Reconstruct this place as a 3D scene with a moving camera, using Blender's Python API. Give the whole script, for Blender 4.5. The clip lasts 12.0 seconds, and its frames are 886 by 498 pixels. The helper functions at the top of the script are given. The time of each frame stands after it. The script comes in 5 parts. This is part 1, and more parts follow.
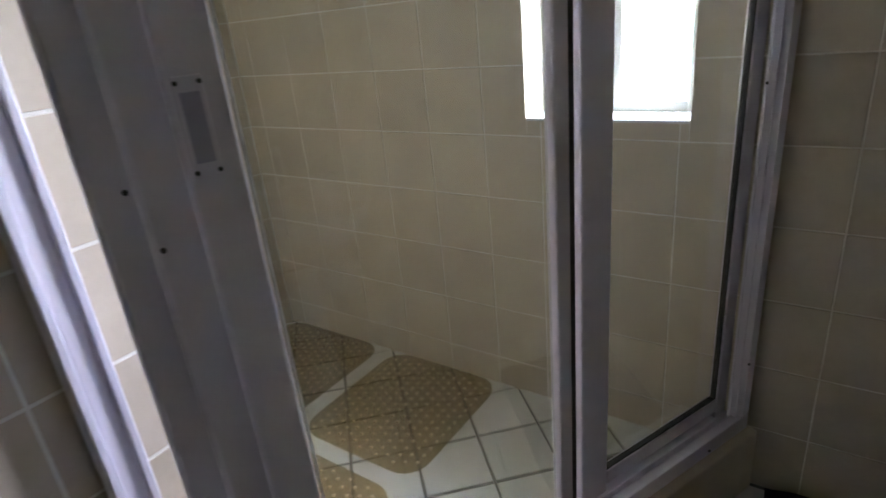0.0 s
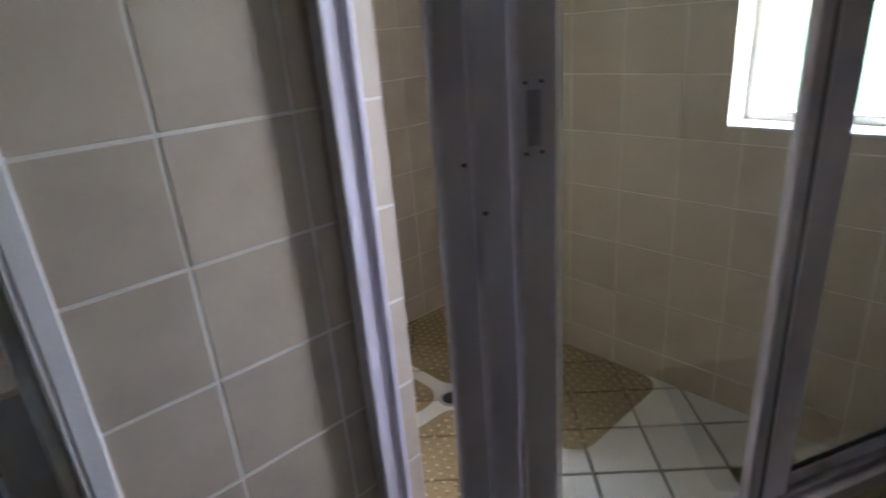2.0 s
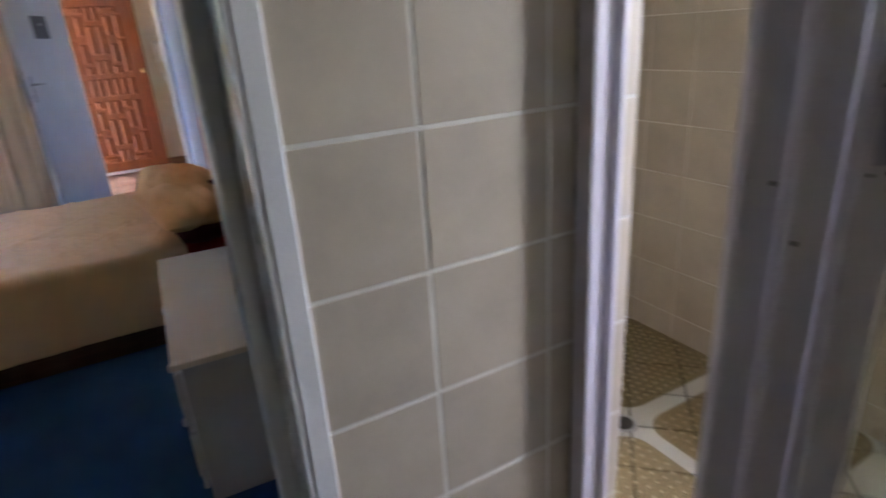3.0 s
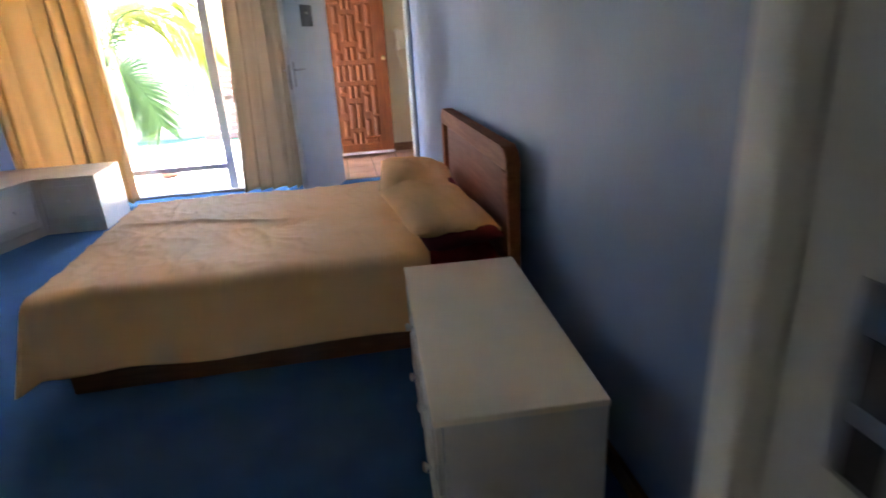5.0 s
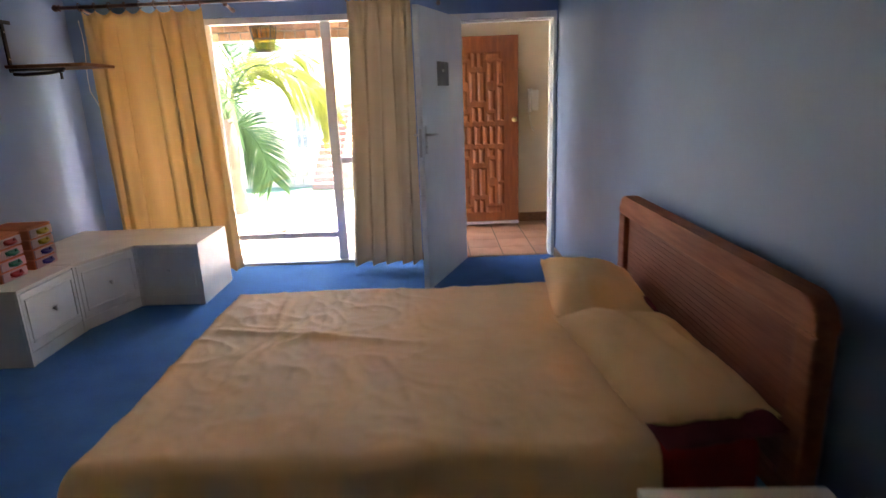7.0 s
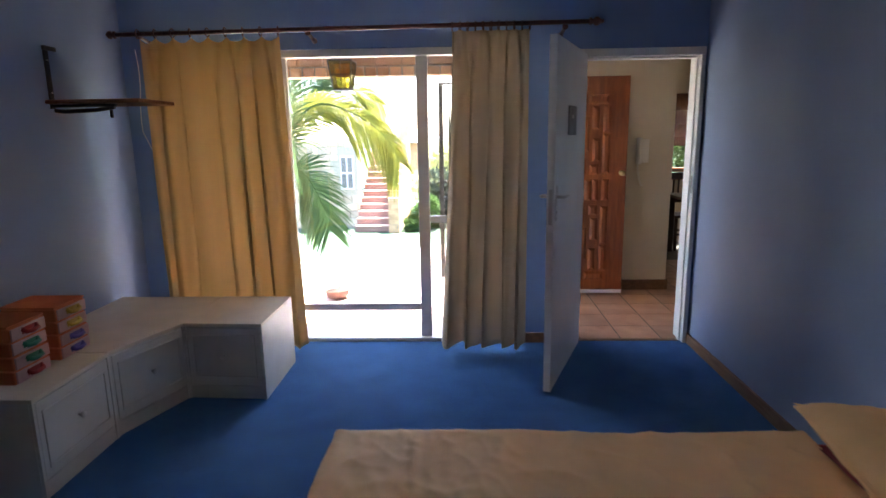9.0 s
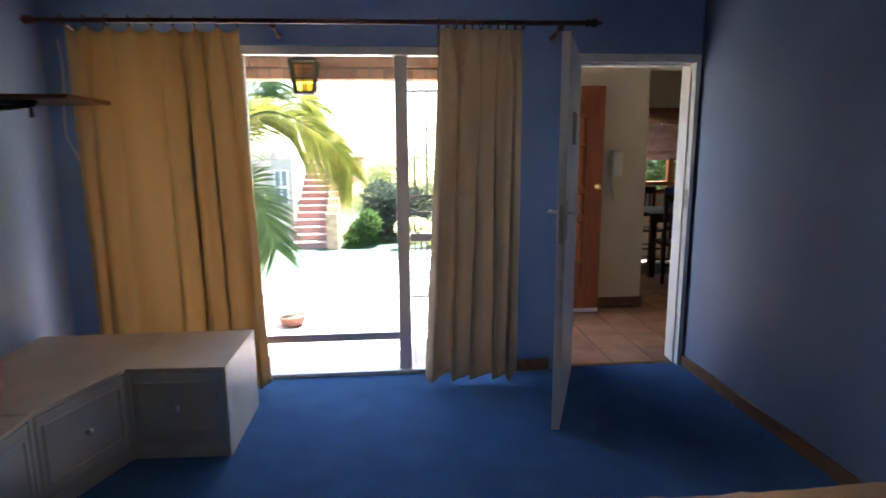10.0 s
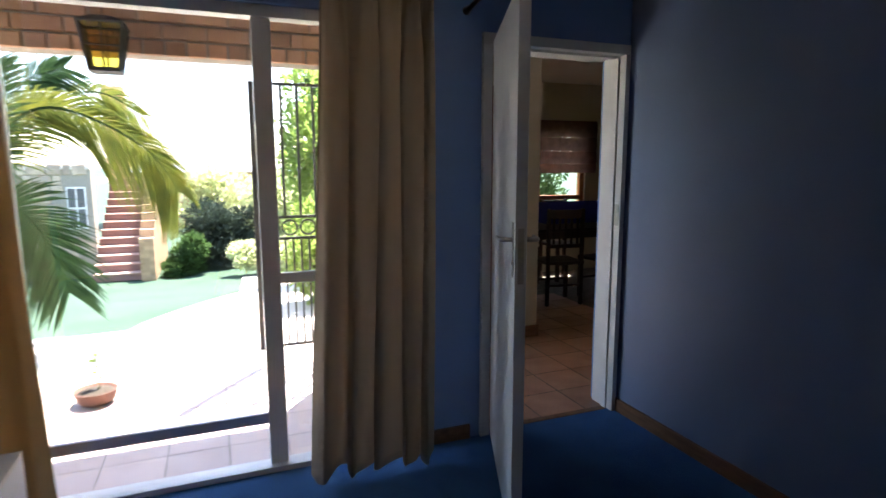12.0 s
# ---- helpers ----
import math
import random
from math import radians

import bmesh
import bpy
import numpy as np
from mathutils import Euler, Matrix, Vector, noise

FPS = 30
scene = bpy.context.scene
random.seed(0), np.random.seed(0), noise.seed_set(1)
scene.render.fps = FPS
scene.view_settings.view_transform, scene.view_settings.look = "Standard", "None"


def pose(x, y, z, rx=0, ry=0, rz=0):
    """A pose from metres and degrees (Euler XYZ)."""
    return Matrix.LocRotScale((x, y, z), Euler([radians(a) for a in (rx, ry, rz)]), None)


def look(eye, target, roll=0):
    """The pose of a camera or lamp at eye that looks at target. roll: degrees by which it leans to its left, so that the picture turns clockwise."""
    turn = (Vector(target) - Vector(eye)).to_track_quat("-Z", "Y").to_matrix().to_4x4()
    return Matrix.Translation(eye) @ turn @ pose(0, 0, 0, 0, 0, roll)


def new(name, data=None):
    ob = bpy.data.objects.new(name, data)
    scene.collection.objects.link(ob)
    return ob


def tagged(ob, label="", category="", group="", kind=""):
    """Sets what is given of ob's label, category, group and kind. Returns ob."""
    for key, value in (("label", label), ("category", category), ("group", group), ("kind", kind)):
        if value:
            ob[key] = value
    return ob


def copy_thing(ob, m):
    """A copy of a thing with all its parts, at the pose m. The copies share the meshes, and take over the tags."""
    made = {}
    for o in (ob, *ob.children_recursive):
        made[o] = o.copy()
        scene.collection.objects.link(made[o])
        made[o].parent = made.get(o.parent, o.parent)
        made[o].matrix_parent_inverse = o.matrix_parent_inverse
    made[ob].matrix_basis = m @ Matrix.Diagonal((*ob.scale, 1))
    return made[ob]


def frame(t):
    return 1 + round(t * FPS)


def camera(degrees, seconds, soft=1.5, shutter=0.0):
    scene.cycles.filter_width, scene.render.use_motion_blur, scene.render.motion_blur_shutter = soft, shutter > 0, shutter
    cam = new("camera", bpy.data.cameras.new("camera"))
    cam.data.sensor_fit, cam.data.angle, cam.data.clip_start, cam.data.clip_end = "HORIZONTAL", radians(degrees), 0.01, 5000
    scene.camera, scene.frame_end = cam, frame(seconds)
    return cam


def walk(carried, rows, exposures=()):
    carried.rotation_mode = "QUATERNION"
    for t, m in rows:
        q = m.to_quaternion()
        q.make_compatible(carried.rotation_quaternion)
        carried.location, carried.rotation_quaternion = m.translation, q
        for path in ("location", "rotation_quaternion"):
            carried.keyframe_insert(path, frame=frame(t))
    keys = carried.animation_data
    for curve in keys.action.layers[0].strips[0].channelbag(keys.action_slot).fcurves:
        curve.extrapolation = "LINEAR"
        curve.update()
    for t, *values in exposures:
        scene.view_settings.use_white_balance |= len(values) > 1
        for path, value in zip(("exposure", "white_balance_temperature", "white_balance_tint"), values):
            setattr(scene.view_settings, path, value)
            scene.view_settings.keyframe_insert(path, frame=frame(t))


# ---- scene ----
cam = camera(75.5, 12.0, shutter=0.7)
PATH = [
    (0, (-0.217, 0.037, 1.32), (1.276, 1.134, 0.567), -5.8),
    (0.5, (-0.278, 0.024, 1.338), (1.163, 1.195, 0.595), -5.6),
    (1, (-0.35, 0.042, 1.347), (1.041, 1.276, 0.61), -5.3),
    (1.5, (-0.426, 0.06, 1.349), (0.897, 1.371, 0.62), -5.0),
    (2, (-0.489, 0.115, 1.358), (0.754, 1.507, 0.637), -4.6),
    (2.5, (-0.541, 0.2, 1.369), (0.55, 1.712, 0.645), -4.2),
    (3, (-0.576, 0.313, 1.363), (0.313, 1.958, 0.653), -3.9),
    (3.5, (-0.607, 0.435, 1.379), (0.075, 2.178, 0.673), -3.7),
    (3.7, (-0.638, 0.485, 1.381), (0.013, 2.241, 0.678), -3.2),
    (5.3, (-0.764, 0.926, 1.401), (-0.536, 2.787, 0.705), -3.4),
    (5.5, (-0.793, 1.012, 1.414), (-0.594, 2.88, 0.728), -3.2),
    (6, (-0.865, 1.229, 1.443), (-0.747, 3.116, 0.791), -2.8),
    (6.5, (-0.939, 1.504, 1.464), (-0.887, 3.418, 0.886), -2.5),
    (7, (-1.012, 1.779, 1.458), (-1.003, 3.709, 0.934), -2.2),
    (8.8, (-1.505, 2.636, 1.543), (-1.6, 4.591, 1.134), -1.1),
    (9, (-1.595, 2.717, 1.532), (-1.676, 4.677, 1.139), -0.9),
    (9.5, (-1.807, 2.917, 1.511), (-1.79, 4.883, 1.149), -0.6),
    (10, (-1.959, 3.138, 1.5), (-1.79, 5.1, 1.154), -0.4),
    (10.5, (-2.066, 3.361, 1.499), (-1.708, 5.301, 1.172), -0.2),
    (11, (-2.141, 3.605, 1.477), (-1.634, 5.514, 1.164), -0.2),
    (11.5, (-2.172, 3.874, 1.465), (-1.54, 5.747, 1.164), -0.1),
    (12, (-2.12, 4.167, 1.444), (-1.388, 6.006, 1.152), -0.1),
]
walk(cam, [(t, look(eye, target, roll)) for t, eye, target, roll in PATH],
     exposures=[(0, 5.2, 6000, 20), (1.5, 4.85, 6000, 21), (2.5, 4.8, 6100, 22), (3.5, 5.3, 6450, 20), (5.5, 5.4, 6850, 18), (7, 4.85, 7200, 18), (9, 3.97, 6650, 18), (10.5, 3.42, 6550, 16), (12, 2.8, 6500, 14)])

# ---- world, sun, exposure ----
SUN_EL, SUN_AZ = radians(67), radians(38)
world = bpy.data.worlds.new("sky")
scene.world = world
world.use_nodes = True
wn = world.node_tree
sky = wn.nodes.new("ShaderNodeTexSky")
sky.sky_type, sky.sun_disc = "NISHITA", False
sky.sun_elevation, sky.sun_rotation = SUN_EL, SUN_AZ
wn.links.new(sky.outputs[0], wn.nodes["Background"].inputs[0])
wn.nodes["Background"].inputs[1].default_value = 0.15
sun = new("sun", bpy.data.lights.new("sun", "SUN"))
sun.data.energy, sun.data.angle, sun.data.color = 5.0, radians(0.5), (1, 0.95, 0.86)
sun.matrix_world = look((20 * math.sin(SUN_AZ), 20 * math.cos(SUN_AZ), 20 * math.tan(SUN_EL)), (0, 0, 0))

# daylight of the sky above the bathroom window's opening
pane_light = new("bathroom_window_daylight", bpy.data.lights.new("bathroom_window_daylight", "AREA"))
pane_light.data.shape, pane_light.data.size, pane_light.data.size_y = "RECTANGLE", 1.0, 1.3
pane_light.data.energy, pane_light.data.color = 11.5, (0.95, 0.97, 1.0)
pane_light.matrix_world = look((1.88, 0.0, 1.8), (0.75, 1.25, 1.1))

rnd = random.Random(7)


# ---- materials ----
def mat(name, c1, c2=None, scale=6.0, rough=0.6, bump=0.0, bscale=80.0, metal=0.0, rand=0.0, spec=0.5, stretch=(1, 1, 1), sheen=0.0, fine=0.25):
    m = bpy.data.materials.new(name)
    m.use_nodes = True
    t, b = m.node_tree, m.node_tree.nodes["Principled BSDF"]
    c2 = c2 or tuple(v * 0.82 for v in c1)
    geo = t.nodes.new("ShaderNodeNewGeometry")
    mp = t.nodes.new("ShaderNodeMapping")
    mp.inputs["Scale"].default_value = stretch
    t.links.new(geo.outputs["Position"], mp.inputs[0])
    n1, n2 = t.nodes.new("ShaderNodeTexNoise"), t.nodes.new("ShaderNodeTexNoise")
    n1.inputs["Scale"].default_value, n2.inputs["Scale"].default_value = scale, bscale
    n1.inputs["Detail"].default_value, n2.inputs["Detail"].default_value = 4, 3
    t.links.new(mp.outputs[0], n1.inputs[0]), t.links.new(mp.outputs[0], n2.inputs[0])
    mixv = t.nodes.new("ShaderNodeMath")
    mixv.operation = "MULTIPLY_ADD"
    mixv.inputs[1].default_value = fine
    t.links.new(n2.outputs[0], mixv.inputs[0]), t.links.new(n1.outputs[0], mixv.inputs[2])
    ramp = t.nodes.new("ShaderNodeMapRange")
    ramp.inputs[1].default_value, ramp.inputs[2].default_value = 0.32 + fine / 2, 0.68 + fine / 2
    t.links.new(mixv.outputs[0], ramp.inputs[0])
    mix = t.nodes.new("ShaderNodeMix")
    mix.data_type = "RGBA"
    mix.inputs[6].default_value, mix.inputs[7].default_value = (*c1, 1), (*c2, 1)
    t.links.new(ramp.outputs[0], mix.inputs[0])
    out = mix.outputs[2]
    if rand:
        oi, hsv, mr = t.nodes.new("ShaderNodeObjectInfo"), t.nodes.new("ShaderNodeHueSaturation"), t.nodes.new("ShaderNodeMapRange")
        mr.inputs[3].default_value, mr.inputs[4].default_value = 1 - rand, 1 + rand
        t.links.new(oi.outputs["Random"], mr.inputs[0])
        t.links.new(mr.outputs[0], hsv.inputs["Value"])
        t.links.new(out, hsv.inputs["Color"])
        out = hsv.outputs[0]
    t.links.new(out, b.inputs["Base Color"])
    b.inputs["Roughness"].default_value, b.inputs["Metallic"].default_value = rough, metal
    b.inputs["Specular IOR Level"].default_value = spec
    b.inputs["Sheen Weight"].default_value = sheen
    rr = t.nodes.new("ShaderNodeMapRange")
    rr.inputs[3].default_value, rr.inputs[4].default_value = max(0.02, rough - 0.08), min(1, rough + 0.1)
    t.links.new(n1.outputs[0], rr.inputs[0])
    t.links.new(rr.outputs[0], b.inputs["Roughness"])
    if bump:
        bp = t.nodes.new("ShaderNodeBump")
        bp.inputs["Strength"].default_value, bp.inputs["Distance"].default_value = bump, 0.004
        t.links.new(n2.outputs[0], bp.inputs["Height"])
        t.links.new(bp.outputs[0], b.inputs["Normal"])
    return m


def cloth(name, c1, c2, glow, scale=9.0, bscale=400.0, bump=0.3, stretch=(1, 1, 1)):
    """Cloth that lets light through from behind."""
    m = mat(name, c1, c2, scale, 0.9, bump, bscale, spec=0.1, stretch=stretch)
    t = m.node_tree
    b, o = t.nodes["Principled BSDF"], t.nodes["Material Output"]
    tr, mx = t.nodes.new("ShaderNodeBsdfTranslucent"), t.nodes.new("ShaderNodeMixShader")
    mx.inputs[0].default_value = glow
    t.links.new(b.inputs["Base Color"].links[0].from_socket, tr.inputs[0])
    t.links.new(b.outputs[0], mx.inputs[1]), t.links.new(tr.outputs[0], mx.inputs[2]), t.links.new(mx.outputs[0], o.inputs[0])
    return m


def clear(name, tint=(1, 1, 1), rough=0.0):
    """Thin clear glass: Fresnel drives the gloss over a clear film."""
    m = bpy.data.materials.new(name)
    m.use_nodes = True
    t = m.node_tree
    t.nodes.remove(t.nodes["Principled BSDF"])
    a, g, f, x = (t.nodes.new("ShaderNode" + k) for k in ("BsdfTransparent", "BsdfGlossy", "LayerWeight", "MixShader"))
    a.inputs[0].default_value, g.inputs["Roughness"].default_value = (*tint, 1), rough
    pw, ma = t.nodes.new("ShaderNodeMath"), t.nodes.new("ShaderNodeMath")
    pw.operation, ma.operation = "POWER", "MULTIPLY_ADD"
    pw.inputs[1].default_value, ma.inputs[1].default_value, ma.inputs[2].default_value = 5, 0.92, 0.08
    f.inputs[0].default_value = 0.5
    t.links.new(f.outputs["Facing"], pw.inputs[0]), t.links.new(pw.outputs[0], ma.inputs[0]), t.links.new(ma.outputs[0], x.inputs[0])
    t.links.new(a.outputs[0], x.inputs[1]), t.links.new(g.outputs[0], x.inputs[2])
    t.links.new(x.outputs[0], t.nodes["Material Output"].inputs[0])
    return m


BLUE = mat("blue_wall_paint", (0.17, 0.285, 0.54), (0.148, 0.25, 0.49), 1.6, 0.62, 0.25, 220)
# side walls: the same blue paint, its grey sheen mixed into the colour
BLUE_SHEEN = mat("sheen_greyed_blue_wall_paint", (0.183, 0.252, 0.4), (0.165, 0.228, 0.365), 1.6, 0.5, 0.2, 160)
CREAM = mat("cream_wall_paint", (0.66, 0.57, 0.41), (0.6, 0.51, 0.36), 1.5, 0.7, 0.2, 200)
CEIL = mat("ceiling_paint", (0.87, 0.85, 0.8), (0.82, 0.8, 0.75), 2, 0.8, 0.2, 120)
CARPET = mat("blue_carpet", (0.03, 0.1, 0.255), (0.019, 0.063, 0.163), 5, 0.95, 1.0, 420, spec=0.1, sheen=0.5, fine=0.7)
CARPET.node_tree.nodes["Principled BSDF"].inputs["Sheen Tint"].default_value = (0.25, 0.55, 1.0, 1)
GROUT = mat("pale_grout", (0.74, 0.72, 0.65), (0.62, 0.6, 0.53), 14, 0.9, 0.3, 300)
GROUT_D = mat("grey_grout", (0.2, 0.18, 0.15), (0.12, 0.11, 0.09), 14, 0.9, 0.3, 300)
GROUT2 = mat("worn_beige_grout", (0.74, 0.69, 0.6), (0.64, 0.59, 0.5), 14, 0.9, 0.3, 300)
WTILE = mat("beige_wall_tile", (0.51, 0.44, 0.335), (0.445, 0.38, 0.288), 9, 0.45, 0.02, 60, rand=0.05)
DTILE = mat("cream_wall_tile", (0.64, 0.58, 0.48), (0.56, 0.5, 0.41), 9, 0.45, 0.02, 60)
FTILE = mat("white_floor_tile", (0.62, 0.6, 0.54), (0.52, 0.5, 0.44), 7, 0.5, 0.05, 90, rand=0.05)
TERRA = mat("terracotta_tile", (0.5, 0.27, 0.16), (0.38, 0.19, 0.11), 5, 0.35, 0.12, 70, rand=0.14)
PTILE = mat("patio_tile", (0.62, 0.5, 0.45), (0.55, 0.43, 0.38), 6, 0.5, 0.15, 90, rand=0.08)
ALU = mat("grey_white_aluminium", (0.66, 0.62, 0.68), (0.6, 0.565, 0.62), 5, 0.38, 0.05, 200, spec=0.5)
WHITE = mat("white_gloss_paint", (0.74, 0.74, 0.72), (0.66, 0.66, 0.64), 4, 0.35, 0.08, 120)
DOORW = mat("white_door_paint", (0.72, 0.73, 0.74), (0.66, 0.67, 0.68), 3, 0.42, 0.08, 90)
LAMIN = mat("cream_laminate", (0.86, 0.74, 0.57), (0.8, 0.68, 0.52), 3, 0.35, 0.06, 150)
# darker copy of the cream laminate, to hold down brightness on the cabinet tops
CABTOP = mat("darkened_cream_cabinet_top", (0.66, 0.57, 0.46), (0.58, 0.5, 0.4), 4, 0.5, 0.06, 150)
CABW = mat("white_cabinet_paint", (0.62, 0.59, 0.54), (0.55, 0.52, 0.47), 4, 0.4, 0.08, 120)
# darker aluminium grey that paints the shade of the pull's recess
RECESS_SHADE = mat("recess_shade_grey", (0.42, 0.4, 0.5), (0.36, 0.34, 0.43), 8, 0.5)
RUBBER = mat("black_rubber", (0.015, 0.015, 0.015), (0.03, 0.03, 0.03), 10, 0.6)
STEEL = mat("brushed_steel", (0.55, 0.54, 0.52), (0.42, 0.41, 0.4), 20, 0.3, 0.05, 300, metal=1)
BRASS = mat("brass", (0.7, 0.52, 0.25), (0.5, 0.36, 0.17), 20, 0.3, metal=1)
IRON = mat("black_iron", (0.025, 0.023, 0.022), (0.05, 0.045, 0.04), 15, 0.55, 0.2, 120)
WOODH = mat("headboard_wood", (0.36, 0.108, 0.042), (0.25, 0.07, 0.027), 5, 0.6, 0.15, 60, spec=0.22, stretch=(6, 1, 9))
WOODP = mat("headboard_panel_wood", (0.28, 0.08, 0.036), (0.215, 0.058, 0.026), 4, 0.55, 0.12, 60, spec=0.25, stretch=(6, 1, 9))
WOODB = mat("bed_base_wood", (0.16, 0.062, 0.026), (0.09, 0.034, 0.014), 5, 0.5, 0.2, 60, stretch=(1, 6, 9))
WOODD = mat("carved_door_wood", (0.28, 0.08, 0.022), (0.18, 0.048, 0.013), 5, 0.33, 0.2, 60, stretch=(7, 7, 0.9))
WOODS = mat("shelf_wood", (0.36, 0.17, 0.07), (0.24, 0.1, 0.04), 6, 0.45, 0.2, 80, stretch=(1, 7, 7))
SKIRT = mat("brown_skirting_wood", (0.24, 0.115, 0.05), (0.15, 0.07, 0.03), 6, 0.45, 0.2, 80, stretch=(4, 1, 8))
ROD = mat("mahogany_rod", (0.095, 0.022, 0.014), (0.05, 0.012, 0.008), 8, 0.3, 0.1, 80)
DARKW = mat("dark_dining_wood", (0.06, 0.024, 0.012), (0.03, 0.012, 0.007), 8, 0.35, 0.15, 80)
SPREAD = mat("tan_bedspread", (0.88, 0.565, 0.305), (0.82, 0.52, 0.27), 5, 0.62, 0.3, 500, spec=0.3)
PILLOW = mat("tan_pillowcase", (0.86, 0.54, 0.27), (0.79, 0.49, 0.235), 6, 0.88, 0.35, 500, spec=0.15)
MAROON = mat("maroon_cloth", (0.22, 0.038, 0.045), (0.15, 0.026, 0.03), 8, 0.9, 0.3, 500, spec=0.1)
RED = mat("red_sheet", (0.42, 0.032, 0.026), (0.32, 0.024, 0.02), 8, 0.9, 0.3, 500, spec=0.1)
CURTG = cloth("gold_curtain", (0.58, 0.43, 0.245), (0.51, 0.37, 0.205), 0.42, 2.6, stretch=(3, 3, 0.25))
CURTB = cloth("beige_curtain", (0.52, 0.42, 0.31), (0.45, 0.36, 0.265), 0.36, 3, stretch=(3, 3, 0.25))
LINEN = cloth("dark_blind_cloth", (0.2, 0.095, 0.065), (0.15, 0.07, 0.045), 0.45, 12)
MATB = mat("brown_bath_mat", (0.42, 0.34, 0.22), (0.36, 0.285, 0.18), 9, 0.4, 0.2, 90)
mt = MATB.node_tree
thin, mx_ = mt.nodes.new("ShaderNodeBsdfTransparent"), mt.nodes.new("ShaderNodeMixShader")
thin.inputs[0].default_value, mx_.inputs[0].default_value = (0.94, 0.88, 0.75, 1), 0.8
mt.links.new(mt.nodes["Principled BSDF"].outputs[0], mx_.inputs[1]), mt.links.new(thin.outputs[0], mx_.inputs[2])
mt.links.new(mx_.outputs[0], mt.nodes["Material Output"].inputs[0])
STUD = mat("pale_mat_stud", (0.52, 0.44, 0.3), (0.44, 0.37, 0.25), 9, 0.4)
DARK = mat("dark_towelling", (0.012, 0.01, 0.012), (0.025, 0.02, 0.022), 30, 0.95, 0.8, 300)
CERAM = mat("white_ceramic", (0.8, 0.8, 0.78), (0.75, 0.75, 0.73), 3, 0.12)
BRICK = mat("clay_brick", (0.6, 0.34, 0.19), (0.46, 0.24, 0.13), 9, 0.85, 0.6, 90, rand=0.28)
SB_ = mat("pale_face_brick", (0.52, 0.34, 0.2), (0.4, 0.24, 0.14), 6, 0.9, 0.5, 60, rand=0.2)
MORTAR = mat("mortar", (0.36, 0.32, 0.27), (0.28, 0.25, 0.2), 20, 0.95, 0.5, 150)
STONE = mat("rubble_stone", (0.5, 0.4, 0.31), (0.32, 0.25, 0.19), 3, 0.9, 0.6, 40, rand=0.3)
STAIR = mat("red_brown_step", (0.25, 0.125, 0.105), (0.2, 0.1, 0.08), 4, 0.7, 0.3, 60)
NOSE = mat("pale_step_nosing", (0.5, 0.33, 0.27), (0.42, 0.27, 0.22), 5, 0.7)
RENDER = mat("orange_plaster", (0.66, 0.42, 0.2), (0.6, 0.37, 0.17), 1.5, 0.8, 0.3, 80)
ROOFT = mat("grey_blue_roof", (0.2, 0.23, 0.27), (0.15, 0.17, 0.2), 3, 0.6, 0.4, 40)
LAWN = mat("lawn_ground", (0.045, 0.095, 0.055), (0.03, 0.068, 0.038), 1.6, 0.95, 1.0, 60, fine=0.8)
PAVE = mat("pale_paving", (0.68, 0.63, 0.56), (0.6, 0.55, 0.48), 3, 0.8, 0.4, 80)
GREEN = cloth("shrub_leaf", (0.085, 0.15, 0.045), (0.05, 0.1, 0.03), 0.4)
GREEND = cloth("dark_shrub_leaf", (0.05, 0.07, 0.05), (0.03, 0.045, 0.034), 0.25)
GREENL = cloth("light_tree_leaf", (0.3, 0.4, 0.1), (0.2, 0.29, 0.065), 0.6)
# leaf green bleached towards white: overexposure put into the base colour
GLARE_LEAF = cloth("overexposed_shrub_leaf", (0.7, 0.72, 0.45), (0.58, 0.62, 0.32), 0.5)
PALM = cloth("palm_leaflet", (0.05, 0.095, 0.035), (0.03, 0.06, 0.025), 0.4, 14)
PALMY = cloth("yellow_palm_leaflet", (0.19, 0.2, 0.035), (0.09, 0.12, 0.03), 0.5, 9)
BARK = mat("palm_trunk_bark", (0.17, 0.12, 0.08), (0.1, 0.07, 0.045), 12, 0.95, 1.0, 50)
CLAY = mat("clay_pot", (0.14, 0.065, 0.045), (0.1, 0.045, 0.03), 8, 0.8, 0.4, 80)
SOIL = mat("dark_soil", (0.04, 0.03, 0.02), (0.07, 0.055, 0.04), 30, 1.0, 1.0, 120)
GLASS = clear("window_glass")
SGLASS = clear("shower_glass", (0.9, 0.92, 0.88))
AMBER = clear("amber_glass", (0.9, 0.74, 0.25), 0.2)
BOXOR = cloth("orange_clear_plastic", (0.8, 0.27, 0.13), (0.7, 0.21, 0.1), 0.5, 5, 60)
BOXPL = cloth("pink_clear_plastic", (0.8, 0.55, 0.52), (0.72, 0.47, 0.46), 0.5, 5, 60)
WHITEPL = mat("cream_plastic", (0.74, 0.7, 0.6), (0.68, 0.64, 0.55), 5, 0.4)
GREYPL = mat("dark_grey_plate", (0.11, 0.11, 0.12), (0.07, 0.07, 0.08), 9, 0.4)
CABLE = mat("white_cable", (0.7, 0.7, 0.7), (0.65, 0.65, 0.65), 9, 0.5)
BLUECL = mat("blue_plastic", (0.025, 0.035, 0.4), (0.02, 0.03, 0.3), 6, 0.5)
ORANGEW = mat("orange_window_wood", (0.42, 0.15, 0.04), (0.3, 0.1, 0.028), 8, 0.4, 0.1, 80)
